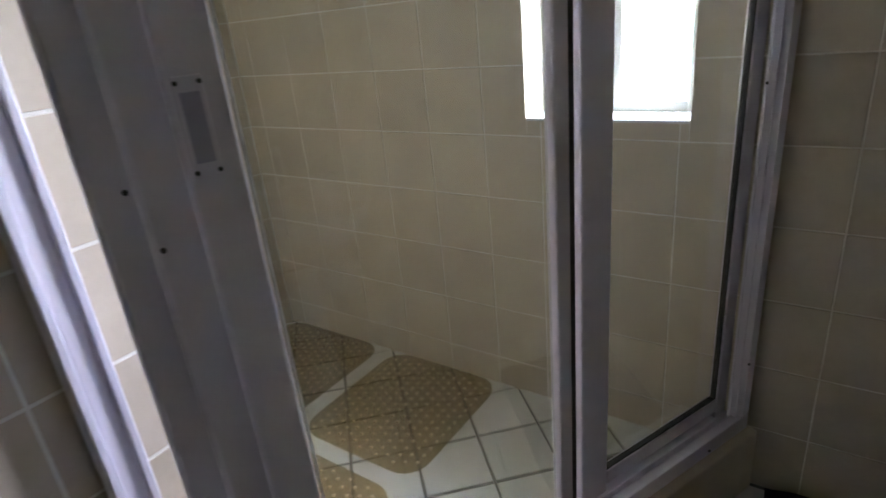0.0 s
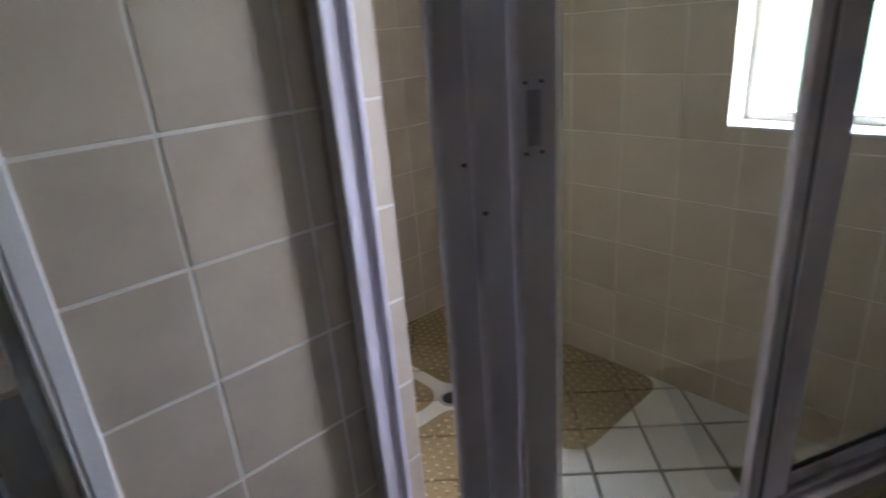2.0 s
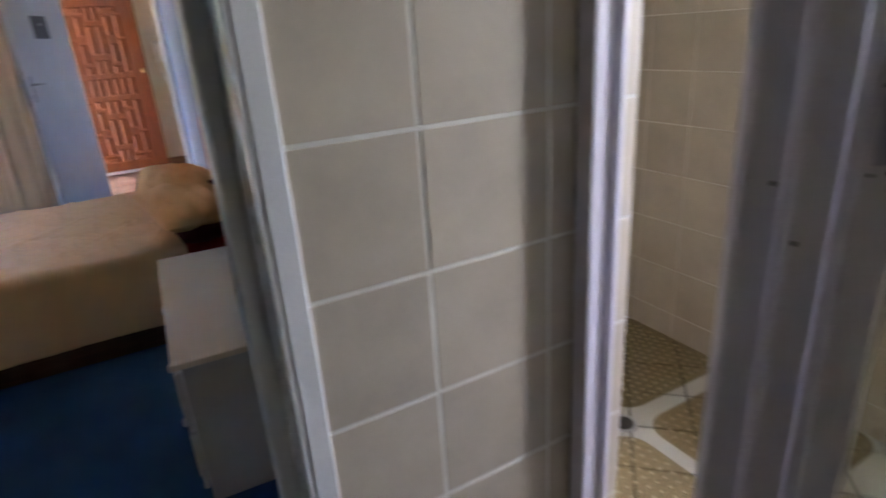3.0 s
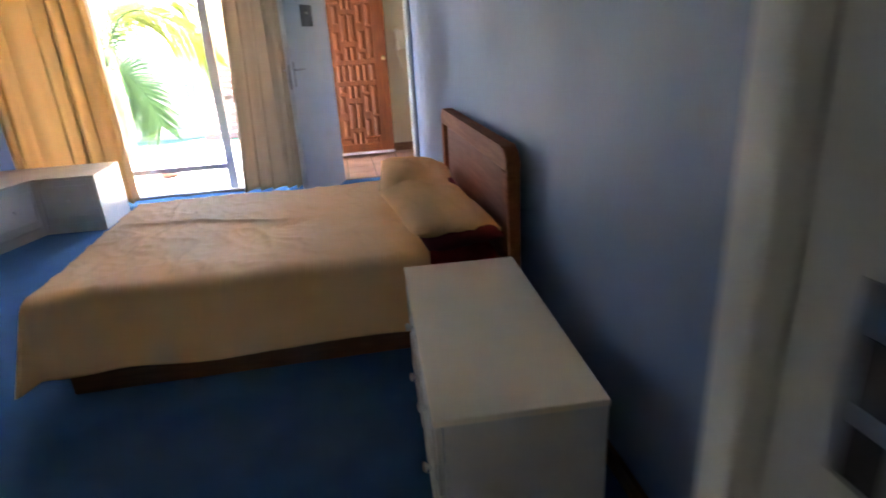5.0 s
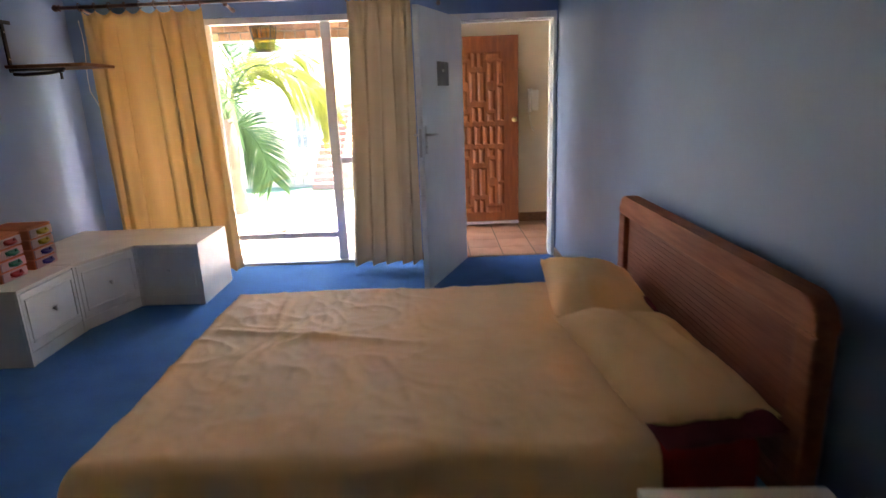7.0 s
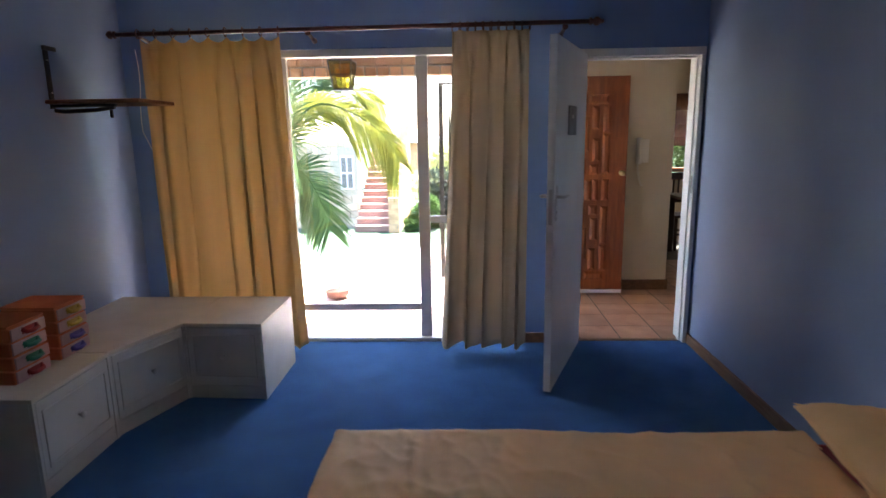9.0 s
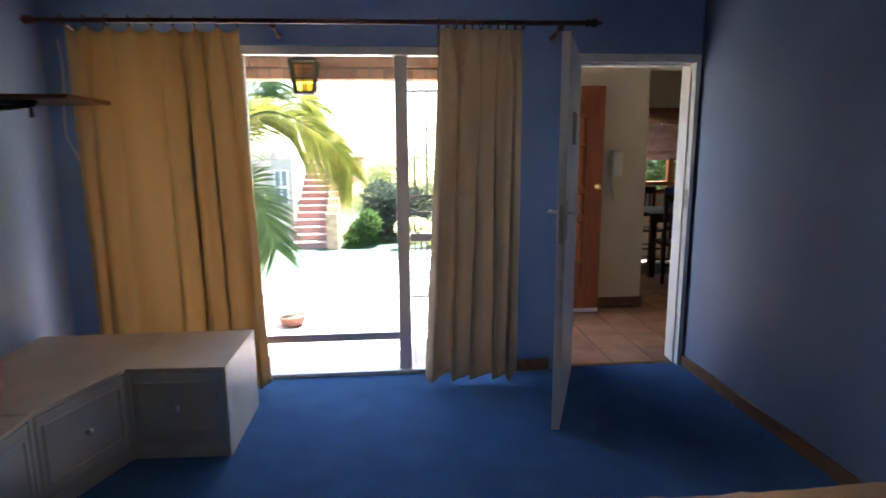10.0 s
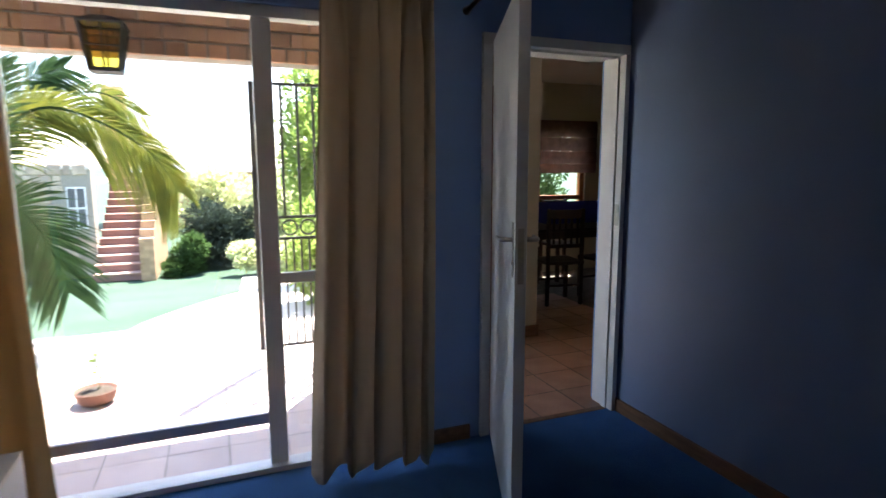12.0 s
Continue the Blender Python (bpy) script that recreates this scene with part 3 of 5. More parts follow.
def rounded_plate(name, poly, x0, x1, bevel):
    """A board cut to a plan in y and z, lying between x0 and x1, with eased edges."""
    bm = bmesh.new()
    lo, hi = [[bm.verts.new((x, y, z)) for y, z in poly] for x in (x0, x1)]
    n = len(poly)
    bm.faces.new(lo), bm.faces.new(hi[::-1])
    for k in range(n):
        bm.faces.new((lo[k], hi[k], hi[(k + 1) % n], lo[(k + 1) % n]))
    bmesh.ops.bevel(bm, geom=[e for e in bm.edges if abs(e.verts[0].co.x - e.verts[1].co.x) < 1e-6], offset=bevel, segments=2, affect="EDGES", profile=0.5)
    return part(name, bm, WOODH, hb, "lighter reddish top rail" if name == "top_rail" else "")


RC = 0.075
arc = [(RC * math.cos(k * math.pi / 12), RC * math.sin(k * math.pi / 12)) for k in range(7)]
rounded_plate("top_rail", [(HB0, HBT - 0.1), (HB1, HBT - 0.1)] + [(HB1 - RC + c, HBT - RC + q) for c, q in arc] + [(HB0 + RC - c, HBT - RC + q) for c, q in arc[::-1]], -0.086, -0.02, 0.01)
for y0, y1 in ((HB0, HB0 + 0.085), (HB1 - 0.085, HB1)):
    rounded_plate("post", [(y0, 0.0), (y1, 0.0), (y1, HBT - 0.1005), (y0, HBT - 0.1005)], -0.085, -0.021, 0.01)
bx("bottom_rail", hb, WOODH, -0.076, -0.026, HB0 + 0.086, HB1 - 0.086, 0.3, 0.37, 0.004)
bx("backing", hb, WOODB, -0.036, -0.028, HB0 + 0.086, HB1 - 0.086, 0.371, HBT - 0.101, 0)
for i in range(21):
    z = 0.372 + i * 0.0218
    bm = bmesh.new()
    box(bm, -0.0045, 0.0045, HB0 + 0.087, HB1 - 0.087, -0.0107, 0.0107, Matrix.Translation((-0.055, 0, z + 0.011)) @ pose(0, 0, 0, 0, -1.8, 0), 0)
    part("slat", bm, WOODP, hb)


rc = random.Random(41)
CREASES = [(rc.uniform(-1.95, -0.5), 3.25 + 1.3 * rc.random() ** 1.5, rc.uniform(0.5, 2.2), rc.uniform(0.1, 0.3), rc.uniform(0.003, 0.007), rc.uniform(0.012, 0.024)) for _ in range(18)]


def spread_point(u, v):
    """Bedspread: u from the pillows to the foot hem, v from the near hem to the far hem."""
    topx0, topx1, y0, y1, zt = -0.42, -2.035, 3.2, 4.585, 0.492
    hang = 0.39
    du = -0.0 + u * ((topx0 - topx1) + hang)
    dv = -hang + v * (y1 - y0 + 2 * hang)

    def fold(d):
        r = 0.05
        if d <= 0:
            return d, 0.0
        a = min(d / r, 1.45)
        out, drop = r * math.sin(a), r * (1 - math.cos(a))
        rest = max(d - 1.45 * r, 0)
        return out + rest * 0.1, drop + rest * 0.993
    ox, zx = fold(du - (topx0 - topx1))
    x = topx1 - ox
    if dv < (y1 - y0) / 2:
        oy, zy = fold(-dv)
        y = y0 - oy
    else:
        oy, zy = fold(dv - (y1 - y0))
        y = y1 + oy
    both = min(zx, zy)
    drop = max(zx, zy) + 0.12 * both
    x -= 0.2 * both * (0.6 if zy > zx else 1)
    y -= 0.12 * both * (1 if dv < 0.5 else -1)
    side = min(1, drop / 0.12)
    s = Vector((x, y, 0))
    n1 = noise.noise((x * 2.3 + y * 1.5, y * 1.9 - x * 0.8, 2))
    n2 = 1 - abs(noise.noise((x * 3.2 + y * 2.4, y * 3.4 - x * 1.6, 5))) * 2
    n3 = 1 - abs(noise.noise((x * 8 - 4 * y, y * 7 + 6 * x, 9))) * 2
    w = 0.009 * n1 + 0.0055 * max(0, n2) ** 4 + 0.0028 * max(0, n3) ** 3 + 0.0012 * noise.noise((x * 30, y * 30, 1))
    crease = 0.011 * math.exp(-((y - 4.02 + 0.24 * (x + 1.6)) / 0.025) ** 2) * (1 if -2.0 < x < -1.3 else max(0, 1 - abs(x + 1.3) / 0.4) if x > -1.3 else 0.3)
    tuck = 0.016 * math.exp(-((y - 3.27) / 0.07) ** 2) * math.sin(26 * x + 4 * math.sin(5 * x)) * max(0, noise.noise((x * 2.3, 1, 4)) + 0.25)
    for cx, cy, ca, cl, ch, cw in CREASES:
        a_, b_ = (x - cx) * math.cos(ca) + (y - cy) * math.sin(ca), (y - cy) * math.cos(ca) - (x - cx) * math.sin(ca)
        crease += ch * math.exp(-(a_ / cl) ** 2 - ((b_ + 0.25 * a_ * a_) / cw) ** 2)
    z = zt - drop + (w * 1.3 + crease + tuck) * (1 - 0.6 * side)
    sway = side * (0.014 * math.sin(9 * x + 2 * math.sin(3 * x)) + 0.01 * noise.noise((x * 4, y * 4, drop * 2)))
    if zy > zx:
        y += -sway if dv < 0.5 else sway
    else:
        x += side * 0.012 * math.sin(11 * y)
    return (x, y, max(z, 0.02))


bm = bmesh.new()
sheet(bm, spread_point, 190, 200)
spread = whole("bedspread", bm, SPREAD, "creased tan cotton bedspread draped over the bed", "bedspread", smooth=True)
md = spread.modifiers.new("thickness", "SOLIDIFY")
md.thickness, md.offset = 0.004, -1


def pillow(name, label, material, m, w, d, h, seed, ears=0.03):
    """A filled pillow: plump middle, puckered seams and soft corners."""
    bm = bmesh.new()

    def surf(sign):
        def f(u, v):
            a, b = 2 * u - 1, 2 * v - 1
            e = max(0.0, (1 - abs(a) ** 3.4)) ** 0.5 * max(0.0, (1 - abs(b) ** 3.4)) ** 0.5
            pin, pin2 = 1 - ears * (1 - b * b) - 0.02 * abs(a * b) ** 4, 1 - ears * (1 - a * a)
            wr = 0.016 * noise.noise((a * 1.6 + seed, b * 1.6, sign * 2)) + 0.009 * noise.noise((a * 4 + seed, b * 2.6, 4))
            wr += 0.007 * (0.6 - 2 * abs(noise.noise((a * 2.5 + seed, b * 5 + a * 2, 7)))) + 0.004 * noise.noise((a * 12, b * 5 + seed, 3)) * (abs(a) ** 2)
            z = sign * (h / 2 * e + wr * min(1, e * 1.6)) - 0.008 * (a * a + b * b) - 0.006 * sign * (abs(a) ** 6)
            return m @ Vector((a * w / 2 * pin2, b * d / 2 * pin, z))
        return f
    sheet(bm, surf(1), 36, 36), sheet(bm, surf(-1), 36, 36)
    bmesh.ops.remove_doubles(bm, verts=bm.verts, dist=0.0015)
    return whole(name, bm, material, label, "pillow", "pillows on the bed", True)


pillow("pillow", "flattened maroon pillow under the tan one", MAROON, pose(-0.285, 3.45, 0.545, 0, -3, 5), 0.35, 0.68, 0.125, 3)
pillow("pillow", "flattened maroon pillow partly covered", MAROON, pose(-0.29, 4.14, 0.545, 0, -3, -2), 0.36, 0.62, 0.12, 9)
pillow("pillow", "rumpled tan pillow leaning against the headboard", PILLOW, pose(-0.335, 3.48, 0.608, 3.5, 6, 9), 0.42, 0.68, 0.14, 5, 0.06)
pillow("pillow", "rumpled tan pillow leaning against the headboard", PILLOW, pose(-0.335, 4.15, 0.6, 3, 9, -5), 0.43, 0.72, 0.135, 12, 0.06)

# chest of drawers beside the bed
DX0, DX1, DY0, DY1, DH = -0.572, -0.13, 1.95, 2.946, 0.515
chest = thing("chest_of_drawers", "low cream chest of drawers with knobs", "chest of drawers", ((DX0 + DX1) / 2, (DY0 + DY1) / 2, 0))
bx("top", chest, LAMIN, DX0 - 0.008, DX1, DY0 - 0.006, DY1 + 0.006, DH - 0.02, DH, 0.003)
bx("side_panel", chest, CABW, DX0 + 0.018, DX1, DY0, DY0 + 0.018, 0, DH - 0.021)
bx("side_panel", chest, CABW, DX0 + 0.018, DX1, DY1 - 0.018, DY1, 0, DH - 0.021)
bx("back_panel", chest, CABW, DX1 - 0.012, DX1 - 0.001, DY0 + 0.019, DY1 - 0.019, 0.04, DH - 0.021, 0)
bx("plinth", chest, CABW, DX0 + 0.035, DX0 + 0.05, DY0 + 0.019, DY1 - 0.019, 0, 0.05)
for c in range(2):
    for r in range(2):
        y0 = DY0 + 0.004 + c * (DY1 - DY0) / 2
        y1 = y0 + (DY1 - DY0) / 2 - 0.008
        z0 = 0.055 + r * 0.217
        dw = bx("drawer", chest, CABW, DX0 - 0.001, DX0 + 0.016, y0, y1, z0, z0 + 0.211, 0.004)
        bm = bmesh.new()
        for a in ((y0 + 0.035, y1 - 0.035, z0 + 0.172, z0 + 0.184), (y0 + 0.035, y1 - 0.035, z0 + 0.027, z0 + 0.039)):
            box(bm, DX0 - 0.008, DX0 - 0.0012, *a, None, 0.002)
        for a in ((y0 + 0.035, y0 + 0.047, z0 + 0.0395, z0 + 0.1715), (y1 - 0.047, y1 - 0.035, z0 + 0.0395, z0 + 0.1715)):
            box(bm, DX0 - 0.008, DX0 - 0.0012, *a, None, 0.002)
        part("moulding", bm, CABW, dw)
        k = bmesh.new()
        lathe(k, [(0.007, 0), (0.006, 0.012), (0.015, 0.018), (0.016, 0.024), (0.01, 0.029), (0.001, 0.03)], seg=12)
        for v in k.verts:
            v.co = Vector((DX0 - 0.001 - v.co.z, (y0 + y1) / 2 + v.co.x, z0 + 0.105 + v.co.y))
        part("knob", k, WHITE, dw, smooth=True)


chest.matrix_basis = pose((DX0 + DX1) / 2, (DY0 + DY1) / 2, 0, 0, 0, -2.6)


# low cabinets round the corner
def cabinet(label, poly, front, h=0.47):
    """A low unit on a polygon plan; front is the index of the edge that carries the door."""
    cx, cy = sum(p[0] for p in poly) / len(poly), sum(p[1] for p in poly) / len(poly)
    th = thing("low_cabinet", label, "cabinet", (cx, cy, 0), "low cabinets in the corner")
    a, b = Vector(poly[front]), Vector(poly[(front + 1) % len(poly)])
    d = (b - a)
    L = d.length
    d.normalize()
    n = Vector((d.y, -d.x))
    if n.dot(Vector((cx, cy)) - a) > 0:
        n = -n
    bm = bmesh.new()
    prism(bm, poly, 0.0, h - 0.018)
    part("body", bm, CABW, th)
    bm = bmesh.new()
    prism(bm, [tuple(Vector(p) + n * (0.016 if k in (front, (front + 1) % len(poly)) else 0)) for k, p in enumerate(poly)], h - 0.0175, h)
    part("top", bm, CABTOP, th, "pale laminate top")
    # columns: along the door, outwards, up
    m = Matrix(((d.x, n.x, 0, a.x), (d.y, n.y, 0, a.y), (0, 0, 1, 0), (0, 0, 0, 1)))
    for q0, q1 in ((0.0, 0.016), (L - 0.016, L)):
        bx("side_edge", th, CABW, q0, q1, 0.0008, 0.0155, 0, h - 0.019, 0.001, m)
    dr = bx("door", th, CABW, 0.0195, L - 0.0195, 0.0015, 0.014, 0.085, h - 0.027, 0.003, m)
    bm = bmesh.new()
    i, w = 0.045, 0.016
    z0, z1 = 0.085 + i, h - 0.024 - i
    for q in ((i, L - i, z1 - w, z1), (i, L - i, z0, z0 + w)):
        box(bm, q[0], q[1], 0.0145, 0.021, q[2], q[3], m, 0.003)
    for q in ((i, i + w, z0 + w + 0.0005, z1 - w - 0.0005), (L - i - w, L - i, z0 + w + 0.0005, z1 - w - 0.0005)):
        box(bm, q[0], q[1], 0.0145, 0.021, q[2], q[3], m, 0.003)
    part("moulding", bm, CABW, dr)
    bx("plinth", th, CABW, 0.0165, L - 0.0165, 0.0012, 0.009, 0.0, 0.079, 0.001, m)
    k = bmesh.new()
    lathe(k, [(0.007, 0), (0.006, 0.012), (0.015, 0.018), (0.016, 0.024), (0.01, 0.029), (0.001, 0.03)], seg=12)
    for v in k.verts:
        v.co = m @ Vector((L / 2 + v.co.x, 0.0142 + v.co.z, 0.27 + v.co.y))
    part("knob", k, CABW, dr, smooth=True)


cabinet("low white cabinet with panelled door by the curtain", [(-3.262, 5.875), (-2.785, 5.855), (-2.785, 6.42), (-3.262, 6.42)], 0)
cabinet("low white corner cabinet with slanted panelled door", [(-3.437, 5.405), (-3.27, 5.872), (-3.27, 6.42), (-3.955, 6.42), (-3.955, 5.405)], 0)
cabinet("low white cabinet with panelled door under plastic boxes", [(-3.43, 4.865), (-3.43, 5.395), (-3.955, 5.395), (-3.955, 4.865)], 0)

# stacks of small drawers
for i, (y0, cols) in enumerate(((5.0, (0, 1, 1, 0)), (5.29, (3, 3, 2, 2)))):
    st = thing("drawer_tower", "stack of four clear pink plastic drawers", "storage box", (-3.72, y0 + 0.11, 0.471), "drawer towers on the cabinet")
    z = 0.4715
    for k, c in enumerate(cols):
        off = 0.004 * (k % 2)
        bm = bmesh.new()
        box(bm, -3.86 + off, -3.585 + off, y0, y0 + 0.22, z, z + 0.062, None, 0.007)
        d = part("drawer", bm, BOXOR, st)
        bx("front", d, BOXPL, -3.5848 + off, -3.577 + off, y0 + 0.008, y0 + 0.212, z + 0.004, z + 0.058, 0.003, None, "pale clear drawer front")
        bm = bmesh.new()
        tube(bm, [(-3.577 + off, y0 + 0.07, z + 0.043), (-3.561 + off, y0 + 0.076, z + 0.03), (-3.559 + off, y0 + 0.11, z + 0.026), (-3.561 + off, y0 + 0.144, z + 0.03), (-3.577 + off, y0 + 0.15, z + 0.043)], 0.0105, 8)
        box(bm, -3.5768 + off, -3.573 + off, y0 + 0.066, y0 + 0.154, z + 0.02, z + 0.05, None, 0.0015)
        part("handle", bm, HANDLES[c], d, smooth=True)
        bm = bmesh.new()
        box(bm, -3.83, -3.62, y0 + 0.03, y0 + 0.19, z + 0.004, z + rnd.uniform(0.025, 0.04), None, 0.008)
        part("contents", bm, (MAROON, SPREAD, WHITEPL, RED)[(k + i) % 4], d)
        z += 0.0655
    bx("lid", st, BOXOR, -3.862, -3.583, y0 - 0.002, y0 + 0.222, z - 0.001, z + 0.008, 0.003)

# wall shelf on iron brackets
shelf = thing("wall_shelf", "small brown wooden shelf on black brackets", "shelf", (-3.7, 6.15, 1.74))
bx("board", shelf, WOODS, LW + 0.012, -3.425, 5.96, 6.37, 1.735, 1.758, 0.006)
for y in (6.03,):
    bm = bmesh.new()
    box(bm, LW + 0.0005, LW + 0.012, y - 0.016, y + 0.016, 1.71, 2.035, None, 0.002)
    box(bm, LW + 0.0005, LW + 0.012, y - 0.02, y + 0.085, 2.036, 2.06, None, 0.002)
    box(bm, LW + 0.0125, -3.6, y - 0.014, y + 0.014, 1.718, 1.734, None, 0.003)
    tube(bm, [(LW + 0.02, y, 1.70), (LW + 0.08, y, 1.694), (-3.72, y, 1.70), (-3.61, y, 1.716)], 0.012, 8)
    tube(bm, [(-3.63, y, 1.70), (-3.63, y, 1.655)], 0.009, 8)
    br = part("bracket", bm, IRON, shelf)
    for z in (1.8, 1.98):
        bm = bmesh.new()
        tube(bm, [(LW + 0.0115, y, z), (LW + 0.0155, y, z)], 0.005, 8)
        part("screw", bm, STEEL, br)
bm = bmesh.new()
pts = [(-3.86 + 0.012 * math.sin(k * 0.9) - (0.02 if k < 6 else 0.02 - 0.03 * (k - 6)), FW - 0.006, 2.14 - 0.093 * k) for k in range(11)]
tube(bm, pts, 0.003, 6)
whole("cable", bm, CABLE, "thin white cable hanging beside the curtain", "cable", smooth=True)

# ---- bathroom ----
FA = pose(0.06, 0.682, 0, 0, 0, -23.2)      # shower front: local x along it, local y inwards
FL = 1.30
kerb = thing("shower_kerb", "beige tiled raised kerb under the shower screen", "kerb", (0.6, 0.45, 0))
bx("kerb_block", kerb, WTILE, -0.02, FL + 0.012, -0.055, 0.075, 0.0, 0.2, 0.006, FA)
bx("kerb_return", kerb, WTILE, 0.0, 0.13, 0.785, BW - 0.008, 0.0, 0.2, 0.006)
screen = thing("shower_screen", "grey-white aluminium sliding shower screen, part open", "shower screen", (0.6, 0.45, 0.2))
TOP = 1.93
for z0, z1, y0, y1 in ((0.2, 0.246, -0.03, -0.022), (0.2, 0.225, -0.0215, 0.062), (0.2255, 0.246, 0.008, 0.016), (0.2255, 0.25, 0.054, 0.062)):
    bx("track", screen, ALU, 0.0, FL, y0, y1, z0, z1, 0.002, FA)
bx("header", screen, ALU, -0.02, FL, -0.035, 0.066, TOP, TOP + 0.06, 0.004, FA)
bx("header", screen, ALU, 0.045, 0.11, 0.74, BW - 0.01, TOP, TOP + 0.06, 0.004)
# wall jambs
for x0, x1, y0 in ((FL - 0.03, FL, -0.03), (FL - 0.014, FL - 0.001, 0.0625), ):
    bx("wall_jamb", screen, ALU, x0, x1, y0, y0 + 0.01 if y0 > 0 else 0.0, 0.251, TOP - 0.001, 0.002, FA)
for x0, x1, y0, y1 in ((0.042, 0.058, BW - 0.046, BW - 0.0095), (0.0585, 0.094, BW - 0.038, BW - 0.0095), (0.0945, 0.110, BW - 0.046, BW - 0.0095)):
    bx("wall_jamb", screen, ALU, x0, x1, y0, y1, 0.2, TOP - 0.001, 0.003)


def leaf(u0, u1, v, wl, wr, label=""):
    """A sliding leaf: stiles, rails, gasket and glass between u0 and u1, at depth v."""
    t = 0.026
    lf = bx("leaf_stile", screen, ALU, u0, u0 + wl, v - t / 2, v + t / 2, 0.226, TOP - 0.002, 0.004, FA, label)
    bx("leaf_stile", lf, ALU, u1 - wr, u1, v - t / 2, v + t / 2, 0.226, TOP - 0.002, 0.004, FA)
    bx("rail", lf, ALU, u0 + wl + 0.0005, u1 - wr - 0.0005, v - t / 2, v + t / 2, 0.248, 0.288, 0.003, FA)
    bx("rail", lf, ALU, u0 + wl + 0.0005, u1 - wr - 0.0005, v - t / 2, v + t / 2, TOP - 0.045, TOP - 0.003, 0.003, FA)
    bm = bmesh.new()
    if v > 0:
        box(bm, u1 - wr - 0.005, u1 - wr, v - 0.009, v + 0.004, 0.2885, TOP - 0.046, FA)
        box(bm, u0 + wl, u1 - wr - 0.0075, v - 0.009, v + 0.004, 0.2885, 0.2935, FA)
    else:
        box(bm, u1 + 0.0005, u1 + 0.013, v - 0.009, v + 0.012, 0.23, TOP - 0.01, FA)
    part("gasket", bm, RUBBER, lf)
    g = bx("pane", lf, SGLASS, u0 + wl + 0.006, u1 - wr - 0.006, v - 0.0025, v + 0.0025, 0.295, TOP - 0.046, 0, FA)
    return lf


front = leaf(0.083, 0.662, -0.006, 0.064, 0.033)
for k in range(3):
    bx("jamb_rib", screen, ALU, FL - 0.034 - 0.012 * k, FL - 0.0305 - 0.012 * k, -0.032 + 0.012 * k, -0.002, 0.251, TOP - 0.001, 0.001, FA)
back = leaf(0.733, FL - 0.016, 0.04, 0.083, 0.045)
bx("leaf_stile", screen, ALU, 0.028, 0.092, 0.0085, 0.0325, 0.226, TOP - 0.002, 0.008, FA)
bx("leaf_stile", screen, ALU, -0.02, 0.04, 0.034, 0.06, 0.226, TOP - 0.002, 0.008, FA)
bx("edge_strip", front, WHITE, 0.1475, 0.1515, -0.022, -0.0195, 0.23, TOP - 0.004, 0.0005, FA)
# flush pull and screws
pull = bx("flush_pull", front, ALU, 0.09, 0.122, -0.0225, -0.0195, 1.176, 1.287, 0.001, FA, "pale flush pull plate with four screws")
# no hollow here: a flat plate, its darker colour gives the recess shade
bx("recess", front, RECESS_SHADE, 0.0955, 0.1165, -0.0236, -0.0227, 1.193, 1.27, 0, FA, "flat plate darkened for the shade in the recess of the pull")
for u in (0.0935, 0.1185):
    for z in (1.183, 1.28):
        bm = bmesh.new()
        tube(bm, [FA @ Vector((u, -0.0226, z)), FA @ Vector((u, -0.0245, z))], 0.0028, 8)
        part("screw", bm, IRON, front)
for u, v, z in ((0.020, 0.0338, 1.167), (0.0395, 0.0083, 1.097), (1.2, -0.0302, 1.13), (1.13, -0.0302, 0.215), (1.267, -0.0302, 0.42)):
    bm = bmesh.new()
    tube(bm, [FA @ Vector((u, v, z)), FA @ Vector((u, v - 0.003, z))], 0.0036, 8)
    part("screw", bm, IRON, screen)

# shower floor, drain, mats
shower_floor = structure("floor_shower", [(0.178, EW, 0.9, SB, 0.0, SF - 0.008)], GROUT_D, "raised shower floor under white diagonal tiles")
bm = bmesh.new()
prism(bm, [(0.178, 0.735), (EW - 0.001, 0.262), (EW - 0.001, 0.8995), (0.178, 0.8995)], 0.0, SF - 0.008)
tagged(new("floor_shower_front", to_mesh("f", bm, GROUT_D)), "front of the raised shower floor", "floor", "", "structure")
drain = thing("drain", "round dark steel floor drain", "drain", (0.676, 1.437, SF))
bm = bmesh.new()
lathe(bm, [(0.046, 0.0), (0.046, 0.004), (0.04, 0.006), (0.036, 0.004), (0.034, 0.003)], (0.676, 1.437, SF))
part("rim", bm, STEEL, drain, smooth=True)
bm = bmesh.new()
lathe(bm, [(0.0335, 0.001), (0.0335, 0.005), (0.03, 0.0055)], (0.676, 1.437, SF))
part("grate", bm, IRON, drain)


